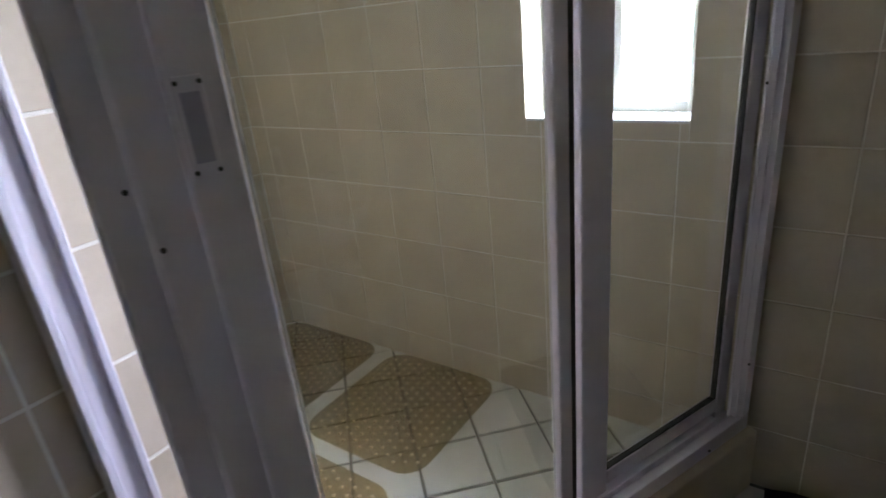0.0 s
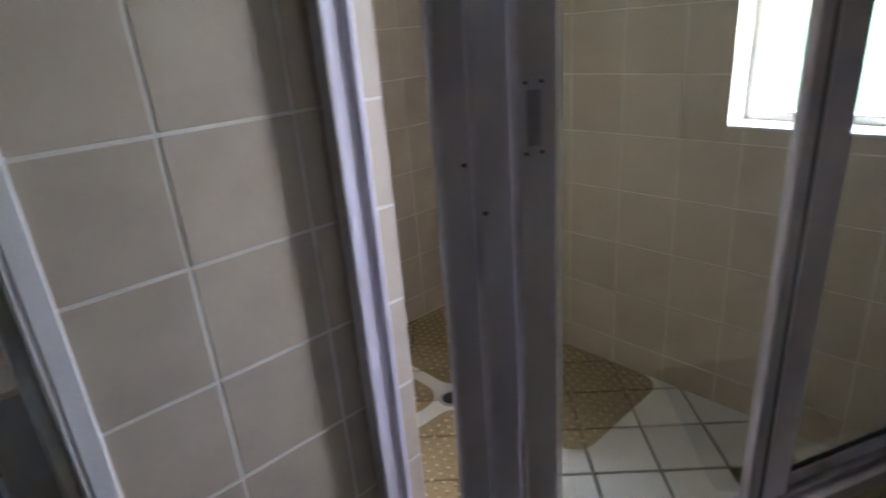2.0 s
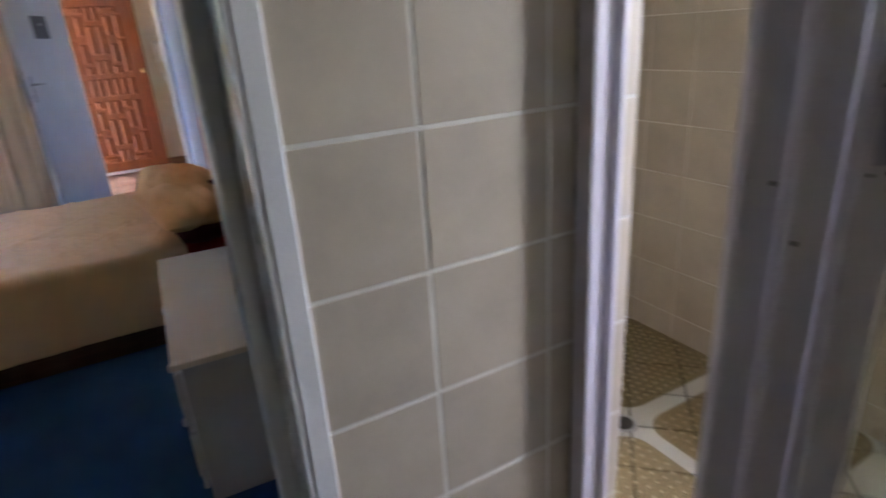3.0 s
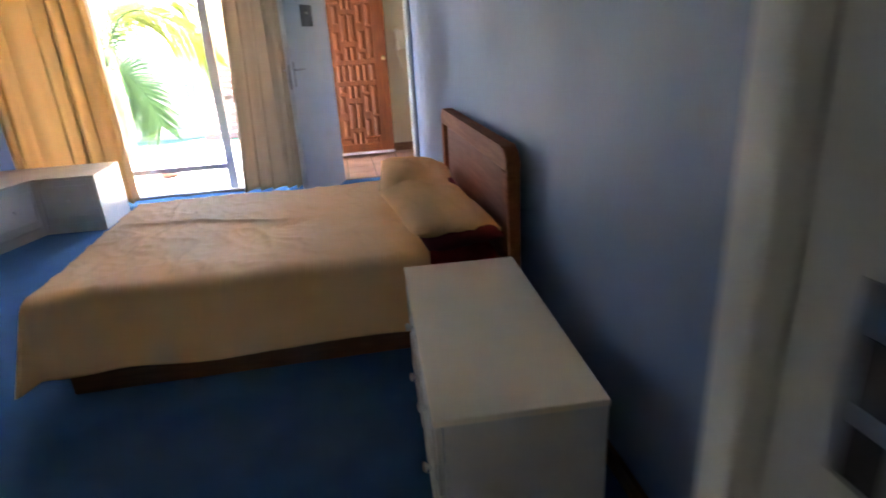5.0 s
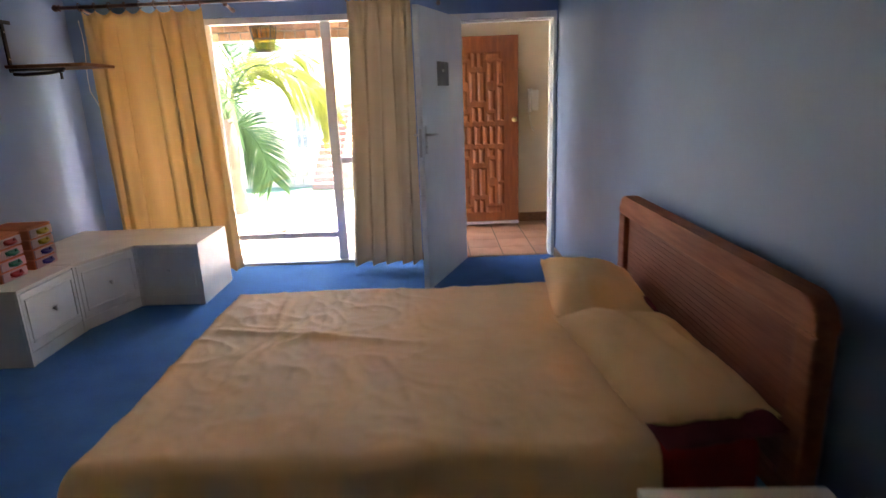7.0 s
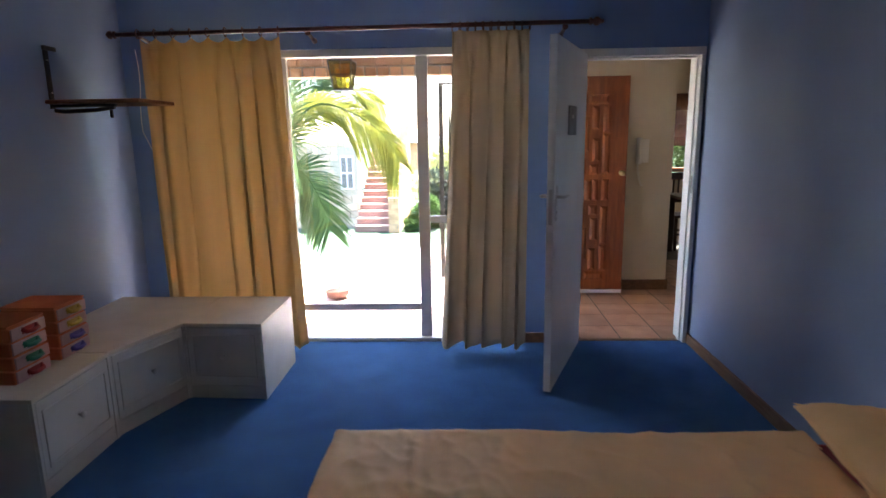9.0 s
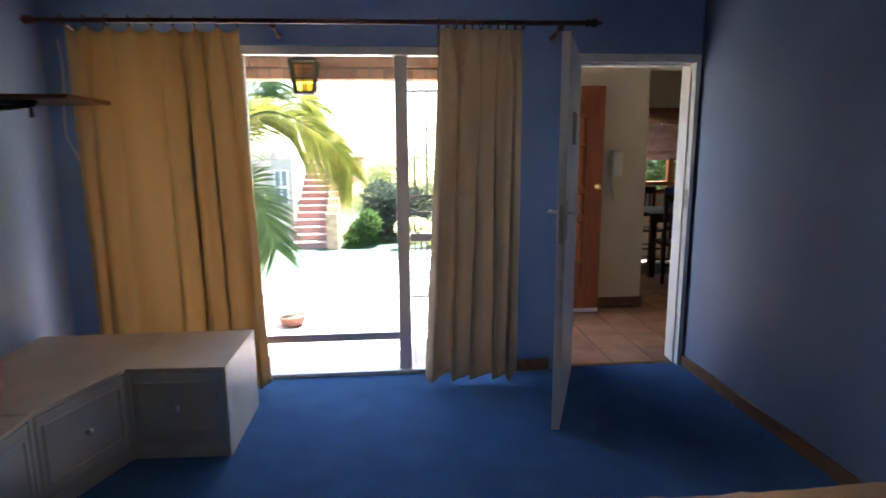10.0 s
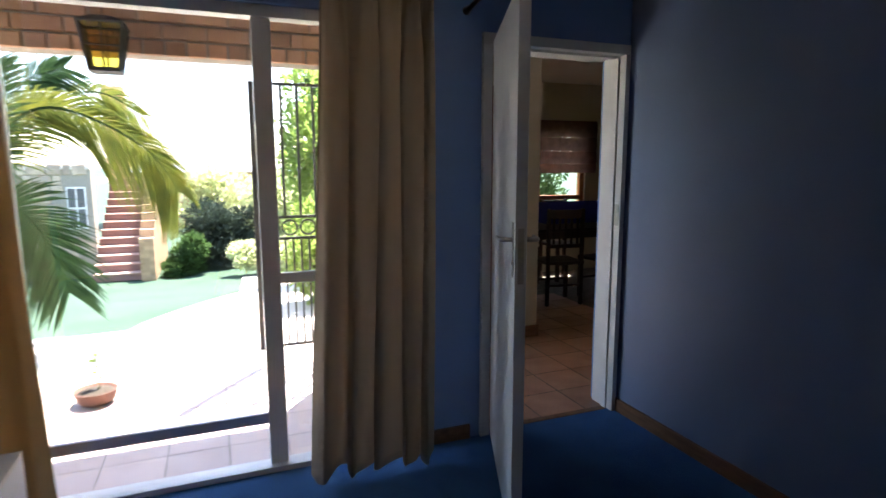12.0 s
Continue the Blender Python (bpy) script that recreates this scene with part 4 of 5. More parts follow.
def bath_mat(x0, x1, y0, y1, r=0.085):
    th = thing("shower_mat", "brown textured non-slip shower mat", "bath mat", ((x0 + x1) / 2, (y0 + y1) / 2, SF), "non-slip shower mats")
    bm = bmesh.new()
    poly = []
    for cx, cy, a0 in ((x1 - r, y1 - r, 0), (x0 + r, y1 - r, 90), (x0 + r, y0 + r, 180), (x1 - r, y0 + r, 270)):
        poly += [(cx + r * math.cos(radians(a0 + 15 * k)), cy + r * math.sin(radians(a0 + 15 * k))) for k in range(7)]
    prism(bm, poly, SF + 0.0005, SF + 0.005)
    part("sheet", bm, MATB, th)
    bm = bmesh.new()
    nx, ny = int((x1 - x0 - 0.05) / 0.034), int((y1 - y0 - 0.05) / 0.034)
    for i in range(nx + 1):
        for j in range(ny + 1):
            px, py = x0 + 0.03 + i * 0.034 + (0.017 if j % 2 else 0), y0 + 0.03 + j * 0.034
            if px > x1 - 0.025 or math.hypot(max(0, abs(px - (x0 + x1) / 2) - (x1 - x0) / 2 + r), max(0, abs(py - (y0 + y1) / 2) - (y1 - y0) / 2 + r)) > r - 0.012:
                continue
            lathe(bm, [(0.0065, 0.0), (0.0055, 0.0018), (0.002, 0.0026)], (px, py, SF + 0.005), 6)
    tagged(part("studs", bm, STUD, th, "small pale raised studs", smooth=True), kind="stuff")


bath_mat(0.725, 1.25, 0.92, 1.4), bath_mat(0.2, 0.665, 0.92, 1.4), bath_mat(0.725, 1.25, 1.47, 2.0), bath_mat(0.2, 0.665, 1.47, 2.0)

# bathroom window
bwin = tagged(new("window_bathroom", None), "small white framed bathroom window", "window", "", "structure")
for a in ((WY0, WY0 + 0.035, WZ0, WZ1), (WY1 - 0.035, WY1, WZ0, WZ1), (WY0 + 0.036, WY1 - 0.036, WZ0, WZ0 + 0.035), (WY0 + 0.036, WY1 - 0.036, WZ1 - 0.035, WZ1), (0.555, 0.585, WZ0 + 0.036, WZ1 - 0.036)):
    bx("window_frame", bwin, WHITE, EW + 0.12, EW + 0.16, *a)
bx("window_sill", bwin, WHITE, EW - 0.004, EW + 0.119, WY0 + 0.001, WY1 - 0.001, WZ0 + 0.0005, WZ0 + 0.008, 0.002)
for y0, y1 in ((WY0 + 0.036, 0.5545), (0.5855, WY1 - 0.036)):
    g = bx("pane", bwin, GLASS, EW + 0.138, EW + 0.142, y0, y1, WZ0 + 0.036, WZ1 - 0.036, 0)
    g.visible_shadow = False

# bathroom doorway frame
bf = tagged(new("door_frame_bathroom", None), "cream painted steel bathroom door frame", "door frame", "", "structure")
for args in ((-0.447, -0.412, BW - 0.014, BW + 0.135, 0, 2.03), (-1.275, -1.223, BW - 0.02, BW + 0.135, 0, 2.03), (-1.275, -0.412, BW - 0.014, BW + 0.135, 2.031, 2.08)):
    bx("jamb", bf, WHITE, *args)
bx("stop", bf, WHITE, -0.478, -0.4475, BW + 0.112, BW + 0.152, 0, 2.03, 0.006)
bx("stop", bf, WHITE, -0.456, -0.4475, BW - 0.013, BW + 0.012, 0, 2.03, 0.003)
bx("strike_plate", bf, STEEL, -0.4495, -0.4472, BW + 0.014, BW + 0.064, 1.112, 1.248, 0.001)
for z0, z1 in ((1.118, 1.155), (1.17, 1.215)):
    bx("strike_hole", bf, IRON, -0.4503, -0.4497, BW + 0.025, BW + 0.053, z0, z1, 0)

bmat = thing("bath_rug", "dark folded bath rug beside the kerb", "rug", (1.1, -0.05, 0))
bm = bmesh.new()


def rug(u, v):
    e = min(u, 1 - u, v, 1 - v)
    x, y = 1.235 - 0.5 * u, 0.075 - 0.62 * v - 0.02 * math.sin(5 * u)
    return (x, y, 0.012 + 0.045 * min(1, e * 14) + 0.012 * noise.noise((x * 9, y * 9, 1)))


sheet(bm, rug, 26, 30)
part("pile", bm, DARK, bmat, smooth=True)
for ob in bmat.children:
    md = ob.modifiers.new("thickness", "SOLIDIFY")
    md.thickness = 0.012

# wash basin (seen mirrored in the shower glass)
BX, BYC = 0.06, -0.42
basin = thing("wash_basin", "white ceramic pedestal wash basin with chrome tap", "wash basin", (BX, BYC, 0))
bm = bmesh.new()
lathe(bm, [(0.1, 0.0), (0.095, 0.06), (0.07, 0.3), (0.075, 0.62), (0.11, 0.645)], (BX, BYC - 0.12, 0), 20)
part("pedestal", bm, CERAM, basin, smooth=True)
bm = bmesh.new()
lathe(bm, [(0.1, 0.0), (0.2, 0.05), (0.265, 0.13), (0.28, 0.175), (0.265, 0.18), (0.235, 0.15), (0.15, 0.075), (0.03, 0.055)], seg=28)
for v in bm.verts:
    v.co = Vector((BX + v.co.x * 1.02, BYC + v.co.y * 0.92, 0.646 + v.co.z))
part("bowl", bm, CERAM, basin, smooth=True)
bx("back_ledge", basin, CERAM, BX - 0.26, BX + 0.26, -0.765, BYC - 0.2, 0.76, 0.835, 0.015)
bm = bmesh.new()
tube(bm, [(BX, BYC - 0.24, 0.83), (BX, BYC - 0.24, 0.93), (BX, BYC - 0.2, 0.965), (BX, BYC - 0.11, 0.95)], 0.012, 10)
part("tap", bm, STEEL, basin, smooth=True)

# ---- hall ----
fd = thing("front_door", "open carved reddish-brown wooden front door", "door", (-0.55, 8.09, 0))
FX0, FX1, FY = -0.985, -0.118, 8.07
bx("leaf", fd, WOODD, FX0, FX1, FY, FY + 0.044, 0.02, 2.02, 0.003)
bx("weather_strip", fd, ALU, FX0 + 0.005, FX1 - 0.005, FY - 0.014, FY - 0.001, 0.022, 0.055, 0.002, None, "aluminium weather strip")


def raised(x0, x1, z0, z1, d=0.012):
    """A carved field: a flat lozenge with wide chamfers, proud of the door."""
    bm = bmesh.new()
    b = min(0.022, (x1 - x0) * 0.38, (z1 - z0) * 0.38)
    lo = [bm.verts.new((x, FY - 0.0005, z)) for x, z in ((x0, z0), (x1, z0), (x1, z1), (x0, z1))]
    hi = [bm.verts.new((x, FY - d, z)) for x, z in ((x0 + b, z0 + b), (x1 - b, z0 + b), (x1 - b, z1 - b), (x0 + b, z1 - b))]
    bm.faces.new(hi), bm.faces.new(lo[::-1])
    for i in range(4):
        bm.faces.new((lo[i], lo[(i + 1) % 4], hi[(i + 1) % 4], hi[i]))
    part("carved_panel", bm, WOODD, fd)


def carved(sign):
    """One half of the door's pattern, mirrored about the lock rail."""
    mid, zc = (FX0 + FX1) / 2, 1.005
    both = ((0.072, 0.25, 0.775, 0.855), (0.205, 0.275, 0.52, 0.765), (0.205, 0.275, 0.15, 0.51), (0.105, 0.17, 0.55, 0.755), (0.115, 0.185, 0.26, 0.47),
            (0.095, 0.175, 0.14, 0.235), (0.004, 0.06, 0.7, 0.855), (0.004, 0.065, 0.14, 0.3), (0.004, 0.085, 0.35, 0.66), (0.05, 0.118, -0.1, 0.1), (0.125, 0.18, -0.1, 0.1), (0.21, 0.275, -0.1, 0.1))
    for x0, x1, z0, z1 in both:
        if z0 < 0 and sign < 0:
            continue
        a, b = sorted((zc + sign * z0, zc + sign * z1))
        raised(mid + x0, mid + x1, a, b), raised(mid - x1, mid - x0, a, b)
    if sign > 0:
        raised(mid - 0.04, mid + 0.04, zc - 0.1, zc + 0.1)


carved(1), carved(-1)
k = bmesh.new()
lathe(k, [(0.026, 0), (0.026, 0.006), (0.012, 0.012), (0.012, 0.03), (0.022, 0.04), (0.024, 0.052), (0.016, 0.062), (0.001, 0.064)], seg=16)
for v in k.verts:
    v.co = Vector((FX1 - 0.045 + v.co.x, FY - 0.0005 - v.co.z, 1.16 + v.co.y))
part("knob", k, BRASS, fd, "worn brass knob", True)

PX, PY = 0.025, 8.26
phone = thing("intercom_phone", "cream wall intercom with handset and curled cord", "intercom", (PX + 0.02, PY, 1.3))
bx("body", phone, WHITEPL, PX - 0.01, PX + 0.1, PY - 0.038, PY - 0.0005, 1.24, 1.46, 0.008)
bm = bmesh.new()
tube(bm, [(PX, PY - 0.062, 1.235), (PX, PY - 0.075, 1.29), (PX, PY - 0.075, 1.41), (PX, PY - 0.062, 1.47)], [0.027, 0.018, 0.018, 0.027], 10)
part("handset", bm, WHITEPL, phone, smooth=True)
bm = bmesh.new()
tube(bm, [(PX + 0.045 * (1 - math.cos(a / 80 * 2 * math.pi)) / 2 + 0.008 * math.cos(a * 1.9), PY - 0.03 + 0.008 * math.sin(a * 1.9), 1.235 - 0.21 * math.sin(math.pi * a / 80)) for a in range(81)], 0.0045, 5)
part("cord", bm, WHITEPL, phone, smooth=True)

# dining window, blind, table, chairs
kw = tagged(new("window_dining", None), "orange-brown wooden dining window", "window", "", "structure")
for a in ((KX0, KX0 + 0.06, KZ0, KZ1), (KX1 - 0.06, KX1, KZ0, KZ1), (KX0 + 0.061, KX1 - 0.061, KZ0, KZ0 + 0.06), (KX0 + 0.061, KX1 - 0.061, KZ1 - 0.05, KZ1),
          (1.84, 1.93, KZ0 + 0.061, KZ1 - 0.051), (KX0 + 0.061, 1.839, 0.97, 1.03), (1.931, KX1 - 0.061, 0.97, 1.03)):
    bx("window_frame", kw, ORANGEW, a[0], a[1], 10.83, 10.89, a[2], a[3])
for x0, x1 in ((KX0 + 0.062, 1.838), (1.932, KX1 - 0.062)):
    for z0, z1 in ((KZ0 + 0.062, 0.969), (1.031, KZ1 - 0.052)):
        g = bx("pane", kw, GLASS, x0, x1, 10.858, 10.862, z0, z1, 0)
        g.visible_shadow = False
blind = thing("roman_blind", "dark brown roman blind half lowered", "blind", (1.9, 10.77, 1.3))
for k in range(4):
    bm = bmesh.new()
    z0, z1 = (1.33, 1.45, 1.62, 1.80)[k], (1.449, 1.619, 1.799, 2.02)[k]
    sheet(bm, lambda u, v: (KX0 - 0.05 + u * (KX1 - KX0 + 0.2), 10.775 - 0.018 * math.sin(math.pi * v), z0 + v * (z1 - z0)), 6, 6)
    part("fold", bm, LINEN, blind, smooth=True)


def dining_chair(m, label):
    ch = thing("dining_chair", label, "chair", (0, 0, 0), "chairs round the dining table")
    bx("seat", ch, DARKW, -0.21, 0.21, -0.2, 0.2, 0.43, 0.46, 0.008)
    for x in (-0.185, 0.185):
        bx("leg", ch, DARKW, x - 0.02, x + 0.02, 0.155, 0.195, 0, 0.429, 0.004)
        bx("back_post", ch, DARKW, x - 0.018, x + 0.018, -0.195, -0.16, 0, 1.0, 0.004)
    bx("top_rail", ch, DARKW, -0.166, 0.166, -0.19, -0.165, 0.9, 0.99, 0.008)
    bx("low_rail", ch, DARKW, -0.166, 0.166, -0.19, -0.165, 0.6, 0.64, 0.004)
    for k in range(5):
        x = -0.13 + 0.065 * k
        bx("spindle", ch, DARKW, x - 0.011, x + 0.011, -0.185, -0.17, 0.6405, 0.8995, 0.003)
    for y in (-0.178, 0.175):
        bx("stretcher", ch, DARKW, -0.164, 0.164, y - 0.01, y + 0.01, 0.2, 0.225, 0.003)
    ch.matrix_basis = m
    return ch


c0 = dining_chair(pose(1.2, 9.25, 0, 0, 0, -8), "dark wooden dining chair with slatted back")
copy_thing(c0, pose(1.78, 9.22, 0, 0, 0, 5))
copy_thing(c0, pose(1.3, 10.3, 0, 0, 0, 178)), copy_thing(c0, pose(1.95, 10.32, 0, 0, 0, 184))
table = thing("dining_table", "dark wooden dining table", "table", (1.7, 9.78, 0))
bx("tabletop", table, DARKW, 0.95, 2.6, 9.38, 10.15, 0.72, 0.755, 0.008)
for x in (1.02, 2.53):
    for y in (9.45, 10.08):
        bx("leg", table, DARKW, x - 0.035, x + 0.035, y - 0.035, y + 0.035, 0, 0.719, 0.005)
for a in ((1.06, 2.49, 9.44, 9.46), (1.06, 2.49, 10.07, 10.09)):
    bx("apron", table, DARKW, *a, 0.64, 0.719, 0.002)
crate = thing("storage_crate", "blue plastic crate on the dining table", "crate", (1.8, 9.95, 0.756))
for a in ((1.45, 2.3, 9.83, 9.842), (1.45, 2.3, 10.088, 10.1), (1.45, 1.462, 9.8425, 10.0875), (2.288, 2.3, 9.8425, 10.0875)):
    bx("wall", crate, BLUECL, *a, 0.76, 1.0, 0.002)
bx("bottom", crate, BLUECL, 1.4625, 2.2875, 9.8425, 10.0875, 0.756, 0.766, 0)

# ---- patio and garden ----
beam = thing("brick_beam", "brown face-brick beam over the patio opening", "beam", (-4, 7.72, 2.03))
BY, BZ = 7.62, 2.012
bx("core", beam, MORTAR, -8.0, -1.2, BY + 0.006, BY + 0.2, BZ + 0.006, 2.618, 0)
bx("core", beam, MORTAR, -8.0, -7.6, BY + 0.006, BY + 0.2, -0.3, BZ + 0.005, 0)

lan = thing("lantern", "black iron lantern with amber glass panes", "lantern", (-2.575, 7.45, 2.0))
lx, ly, lz = -2.575, 7.46, 1.89
bm = bmesh.new()
corners = lambda h, w: [Vector((lx + sx * w, ly + sy * w, lz + h)) for sx, sy in ((-1, -1), (1, -1), (1, 1), (-1, 1))]
c_lo, c_hi = corners(0.012, 0.064), corners(0.225, 0.095)
for a, b in zip(c_lo, c_hi):
    tube(bm, [a, b], 0.008, 6)
for ring_ in (c_lo, c_hi):
    for i in range(4):
        tube(bm, [ring_[i], ring_[(i + 1) % 4]], 0.008, 6)
for i in range(4):
    j = (i + 1) % 4
    tube(bm, [(c_lo[i] + c_lo[j]) / 2, (c_hi[i] + c_hi[j]) / 2], 0.0055, 5)
    tube(bm, [(c_lo[i] + c_hi[i]) / 2, (c_lo[j] + c_hi[j]) / 2], 0.0055, 5)
box(bm, lx - 0.07, lx + 0.07, ly - 0.07, ly + 0.07, lz, lz + 0.01)
part("frame", bm, IRON, lan)
bm = bmesh.new()
for (w0, h0), (w1, h1) in (((0.102, 0.228), (0.04, 0.262)),):
    lo, hi = [bm.verts.new(v) for v in corners(h0, w0)], [bm.verts.new(v) for v in corners(h1, w1)]
    bm.faces.new(lo[::-1]), bm.faces.new(hi)
    for i in range(4):
        bm.faces.new((lo[i], lo[(i + 1) % 4], hi[(i + 1) % 4], hi[i]))
part("cap", bm, IRON, lan)
bm = bmesh.new()
tube(bm, [(lx, ly, lz + 0.261), (lx, ly, 2.618)], 0.004, 6)
part("hanger", bm, IRON, lan)
for i in range(4):
    bm = bmesh.new()
    j = (i + 1) % 4
    bm.faces.new([bm.verts.new(v) for v in (c_lo[i], c_lo[j], c_hi[j], c_hi[i])])
    g = part("pane", bm, AMBER, lan)
    g.visible_shadow = False

gate = thing("iron_gate", "black wrought-iron garden gate with scrolls and rings", "gate", (-1.2, 9.04, -0.1))
GY_, GX0, GX1, GB, GT = 8.55, -1.835, -0.92, 0.06, 2.02


def bar(a, b, r=0.011, name="bar"):
    bm = bmesh.new()
    tube(bm, [a, b], r, 6)
    return part(name, bm, IRON, gate)


bx("post", gate, IRON, GX0 - 0.025, GX0 + 0.02, GY_ - 0.02, GY_ + 0.02, GB, GT + 0.01, 0.002)
bx("post", gate, IRON, GX1, GX1 + 0.04, GY_ - 0.02, GY_ + 0.02, -0.17, GT + 0.05, 0.002)
for z in (GB + 0.02, 0.90, 1.06, GT):
    bx("rail", gate, IRON, GX0 + 0.021, GX1 - 0.001, GY_ - 0.012, GY_ + 0.012, z - 0.01, z + 0.01, 0.001)
for k in range(8):
    x = GX0 + 0.08 + k * 0.115
    bar((x, GY_, 1.071), (x, GY_, GT - 0.011))
    if 0 < k < 7:
        bm = bmesh.new()
        for s in (-1, 1):
            tube(bm, [(x + s * (0.008 + 0.022 * math.sin(a * 0.5)), GY_, 1.55 + s * 0.035 + 0.022 * math.cos(a * 0.62)) for a in range(9)], 0.0035, 5)
        part("scroll", bm, IRON, gate)
for k in range(15):
    x = GX0 + 0.075 + k * 0.058
    bar((x, GY_, GB + 0.031), (x, GY_, 0.889), 0.008)
for k in range(6):
    cx = GX0 + 0.09 + k * 0.135
    bm = bmesh.new()
    tube(bm, [(cx + 0.055 * math.cos(a * math.pi / 10), GY_, 0.98 + 0.055 * math.sin(a * math.pi / 10)) for a in range(21)], 0.008, 6, False)
    part("ring", bm, IRON, gate)

pot = thing("plant_pot", "shallow brown clay bowl with a sparse seedling", "plant pot", (-2.9, 8.26, -0.0735))
bm = bmesh.new()
lathe(bm, [(0.08, 0), (0.105, 0.02), (0.125, 0.082), (0.13, 0.088), (0.118, 0.09), (0.112, 0.07)], (-2.9, 8.26, -0.0735), 24)
part("bowl", bm, CLAY, pot, smooth=True)
bm = bmesh.new()
lathe(bm, [(0.1115, 0.0), (0.105, 0.006), (0.04, 0.014)], (-2.9, 8.26, -0.0035), 20)
part("soil", bm, SOIL, pot, smooth=True)


def leaf_quad(bm, p, d, n, L, w):
    """A pointed leaf: four triangles folded a little on its midrib."""
    d = d.normalized()
    s = d.cross(n)
    s = s.normalized() if s.length > 1e-4 else Vector((1, 0, 0))
    n = s.cross(d)
    a, b, c, e = bm.verts.new(p), bm.verts.new(p + d * L * 0.45 + s * w + n * w * 0.35), bm.verts.new(p + d * L), bm.verts.new(p + d * L * 0.45 - s * w + n * w * 0.35)
    bm.faces.new((a, b, c)), bm.faces.new((a, c, e))


bm = bmesh.new()
stem = [Vector((-2.89 + 0.012 * math.sin(k), 8.26 + 0.01 * k, 0.0 + 0.036 * k)) for k in range(8)]
tube(bm, stem, 0.003, 5)
for k in range(2, 8):
    for q in range(3):
        a = rnd.uniform(0, 6.3)
        leaf_quad(bm, stem[k], Vector((math.cos(a), math.sin(a), 0.3)), Vector((0, 0, 1)), 0.05, 0.014)
part("seedling", bm, GREENL, pot)


def shrub(name, label, material, c, size, n, L, seed, trunk=0.0, lumps=9):
    """A shrub or tree crown: leaves gathered round uneven clumps, on a few stems."""
    r = random.Random(seed)
    th = thing(name, label, "tree" if trunk > 0.5 else "shrub", (c[0], c[1], c[2]))
    cl = []
    for k in range(lumps):
        a, h = r.uniform(0, 6.3), r.uniform(0.1, 0.95)
        rad = r.uniform(0.15, 0.75) * math.sin(math.pi * (0.2 + 0.75 * h)) ** 0.5
        cl.append((Vector((c[0] + size[0] * rad * math.cos(a), c[1] + size[1] * rad * math.sin(a), c[2] + trunk + size[2] * h)), r.uniform(0.22, 0.42)))
    bm = bmesh.new()
    for p, _ in cl:
        tube(bm, [(c[0], c[1], c[2] - 0.1), (c[0] * 0.7 + p.x * 0.3, c[1] * 0.7 + p.y * 0.3, c[2] + trunk * 0.8 + 0.1), p], [0.02 + 0.05 * trunk, 0.014 + 0.02 * trunk, 0.004], 5)
    part("trunk", bm, BARK, th)
    bm = bmesh.new()
    for k in range(n):
        p, cr = r.choice(cl)
        d = Vector((r.gauss(0, 1), r.gauss(0, 1), r.gauss(0, 1))).normalized()
        q = p + Vector((d.x * size[0], d.y * size[1], d.z * size[2] * 0.8)) * cr * r.uniform(0.55, 1.1)
        if q.z < c[2] + 0.02:
            q.z = c[2] + r.uniform(0.02, 0.2)
        leaf_quad(bm, q, d + Vector((r.gauss(0, 0.5), r.gauss(0, 0.5), r.gauss(0.1, 0.5))), Vector((r.gauss(0, 0.4), r.gauss(0, 0.4), 1)), L * r.uniform(0.7, 1.3), L * 0.24)
    part("crown", bm, material, th)
    return th


gz = ground_z
shrub("shrub", "rounded green garden shrub beside the stairs", GREEN, (-2.72, 18.9, gz(-2.72, 18.9)), (0.62, 0.6, 0.85), 4200, 0.13, 21)
shrub("shrub", "dark-leaved flowering garden shrub", GREEND, (-1.95, 20.3, gz(-2, 20.3)), (1.3, 1.1, 1.4), 6500, 0.15, 22, 0, 12)
# the next three shrubs carry blown-out sunlight in their leaf colour
shrub("shrub", "low yellow-green garden shrub, paled as if overexposed", GLARE_LEAF, (-0.9, 18.2, gz(-0.9, 18.2)), (1.3, 0.9, 0.8), 4200, 0.14, 23)
shrub("shrub", "green shrub behind the lawn, paled as if overexposed", GLARE_LEAF, (-0.2, 20.8, gz(0, 20.8)), (1.6, 1.2, 1.9), 5200, 0.16, 24, 0, 12)
shrub("shrub", "broad shrub before the far house, sun glare in its leaf colour", GLARE_LEAF, (-1.5, 23.5, gz(-1.5, 23.5)), (2.3, 1.2, 2.25), 9000, 0.17, 29, 0, 16)
shrub("tree", "leafy light green garden tree behind the gate", GREENL, (-0.2, 13.4, gz(-0.2, 13.4)), (1.5, 1.3, 2.6), 9000, 0.14, 25, 0.7, 18)
shrub("shrub", "variegated shrub behind the gate", GREENL, (-1.0, 10.9, gz(-1, 10.9)), (0.7, 0.6, 1.1), 5200, 0.09, 26)
shrub("tree", "tall garden tree against the sky", GREEN, (2.0, 23, gz(2, 23)), (2.4, 2.0, 4.2), 9000, 0.22, 27, 2.2, 18)
shrub("hedge", "green hedge outside the dining window", GREEN, (2.4, 12.6, -0.4), (2.2, 0.8, 2.6), 11000, 0.12, 28, 0, 22)


# palm beside the patio
CX, CY, CZ = -3.96, 10.12, 1.2
palm = thing("palm_tree", "young palm with arching green and yellow fronds", "palm tree", (CX, CY, ground_z(CX, CY)))
bm = bmesh.new()
tube(bm, [(CX, CY, -0.3), (CX - 0.02, CY + 0.02, 0.3), (CX + 0.01, CY, 0.8), (CX, CY, 1.22)], [0.17, 0.13, 0.11, 0.07], 12)
part("trunk", bm, BARK, palm, smooth=True)


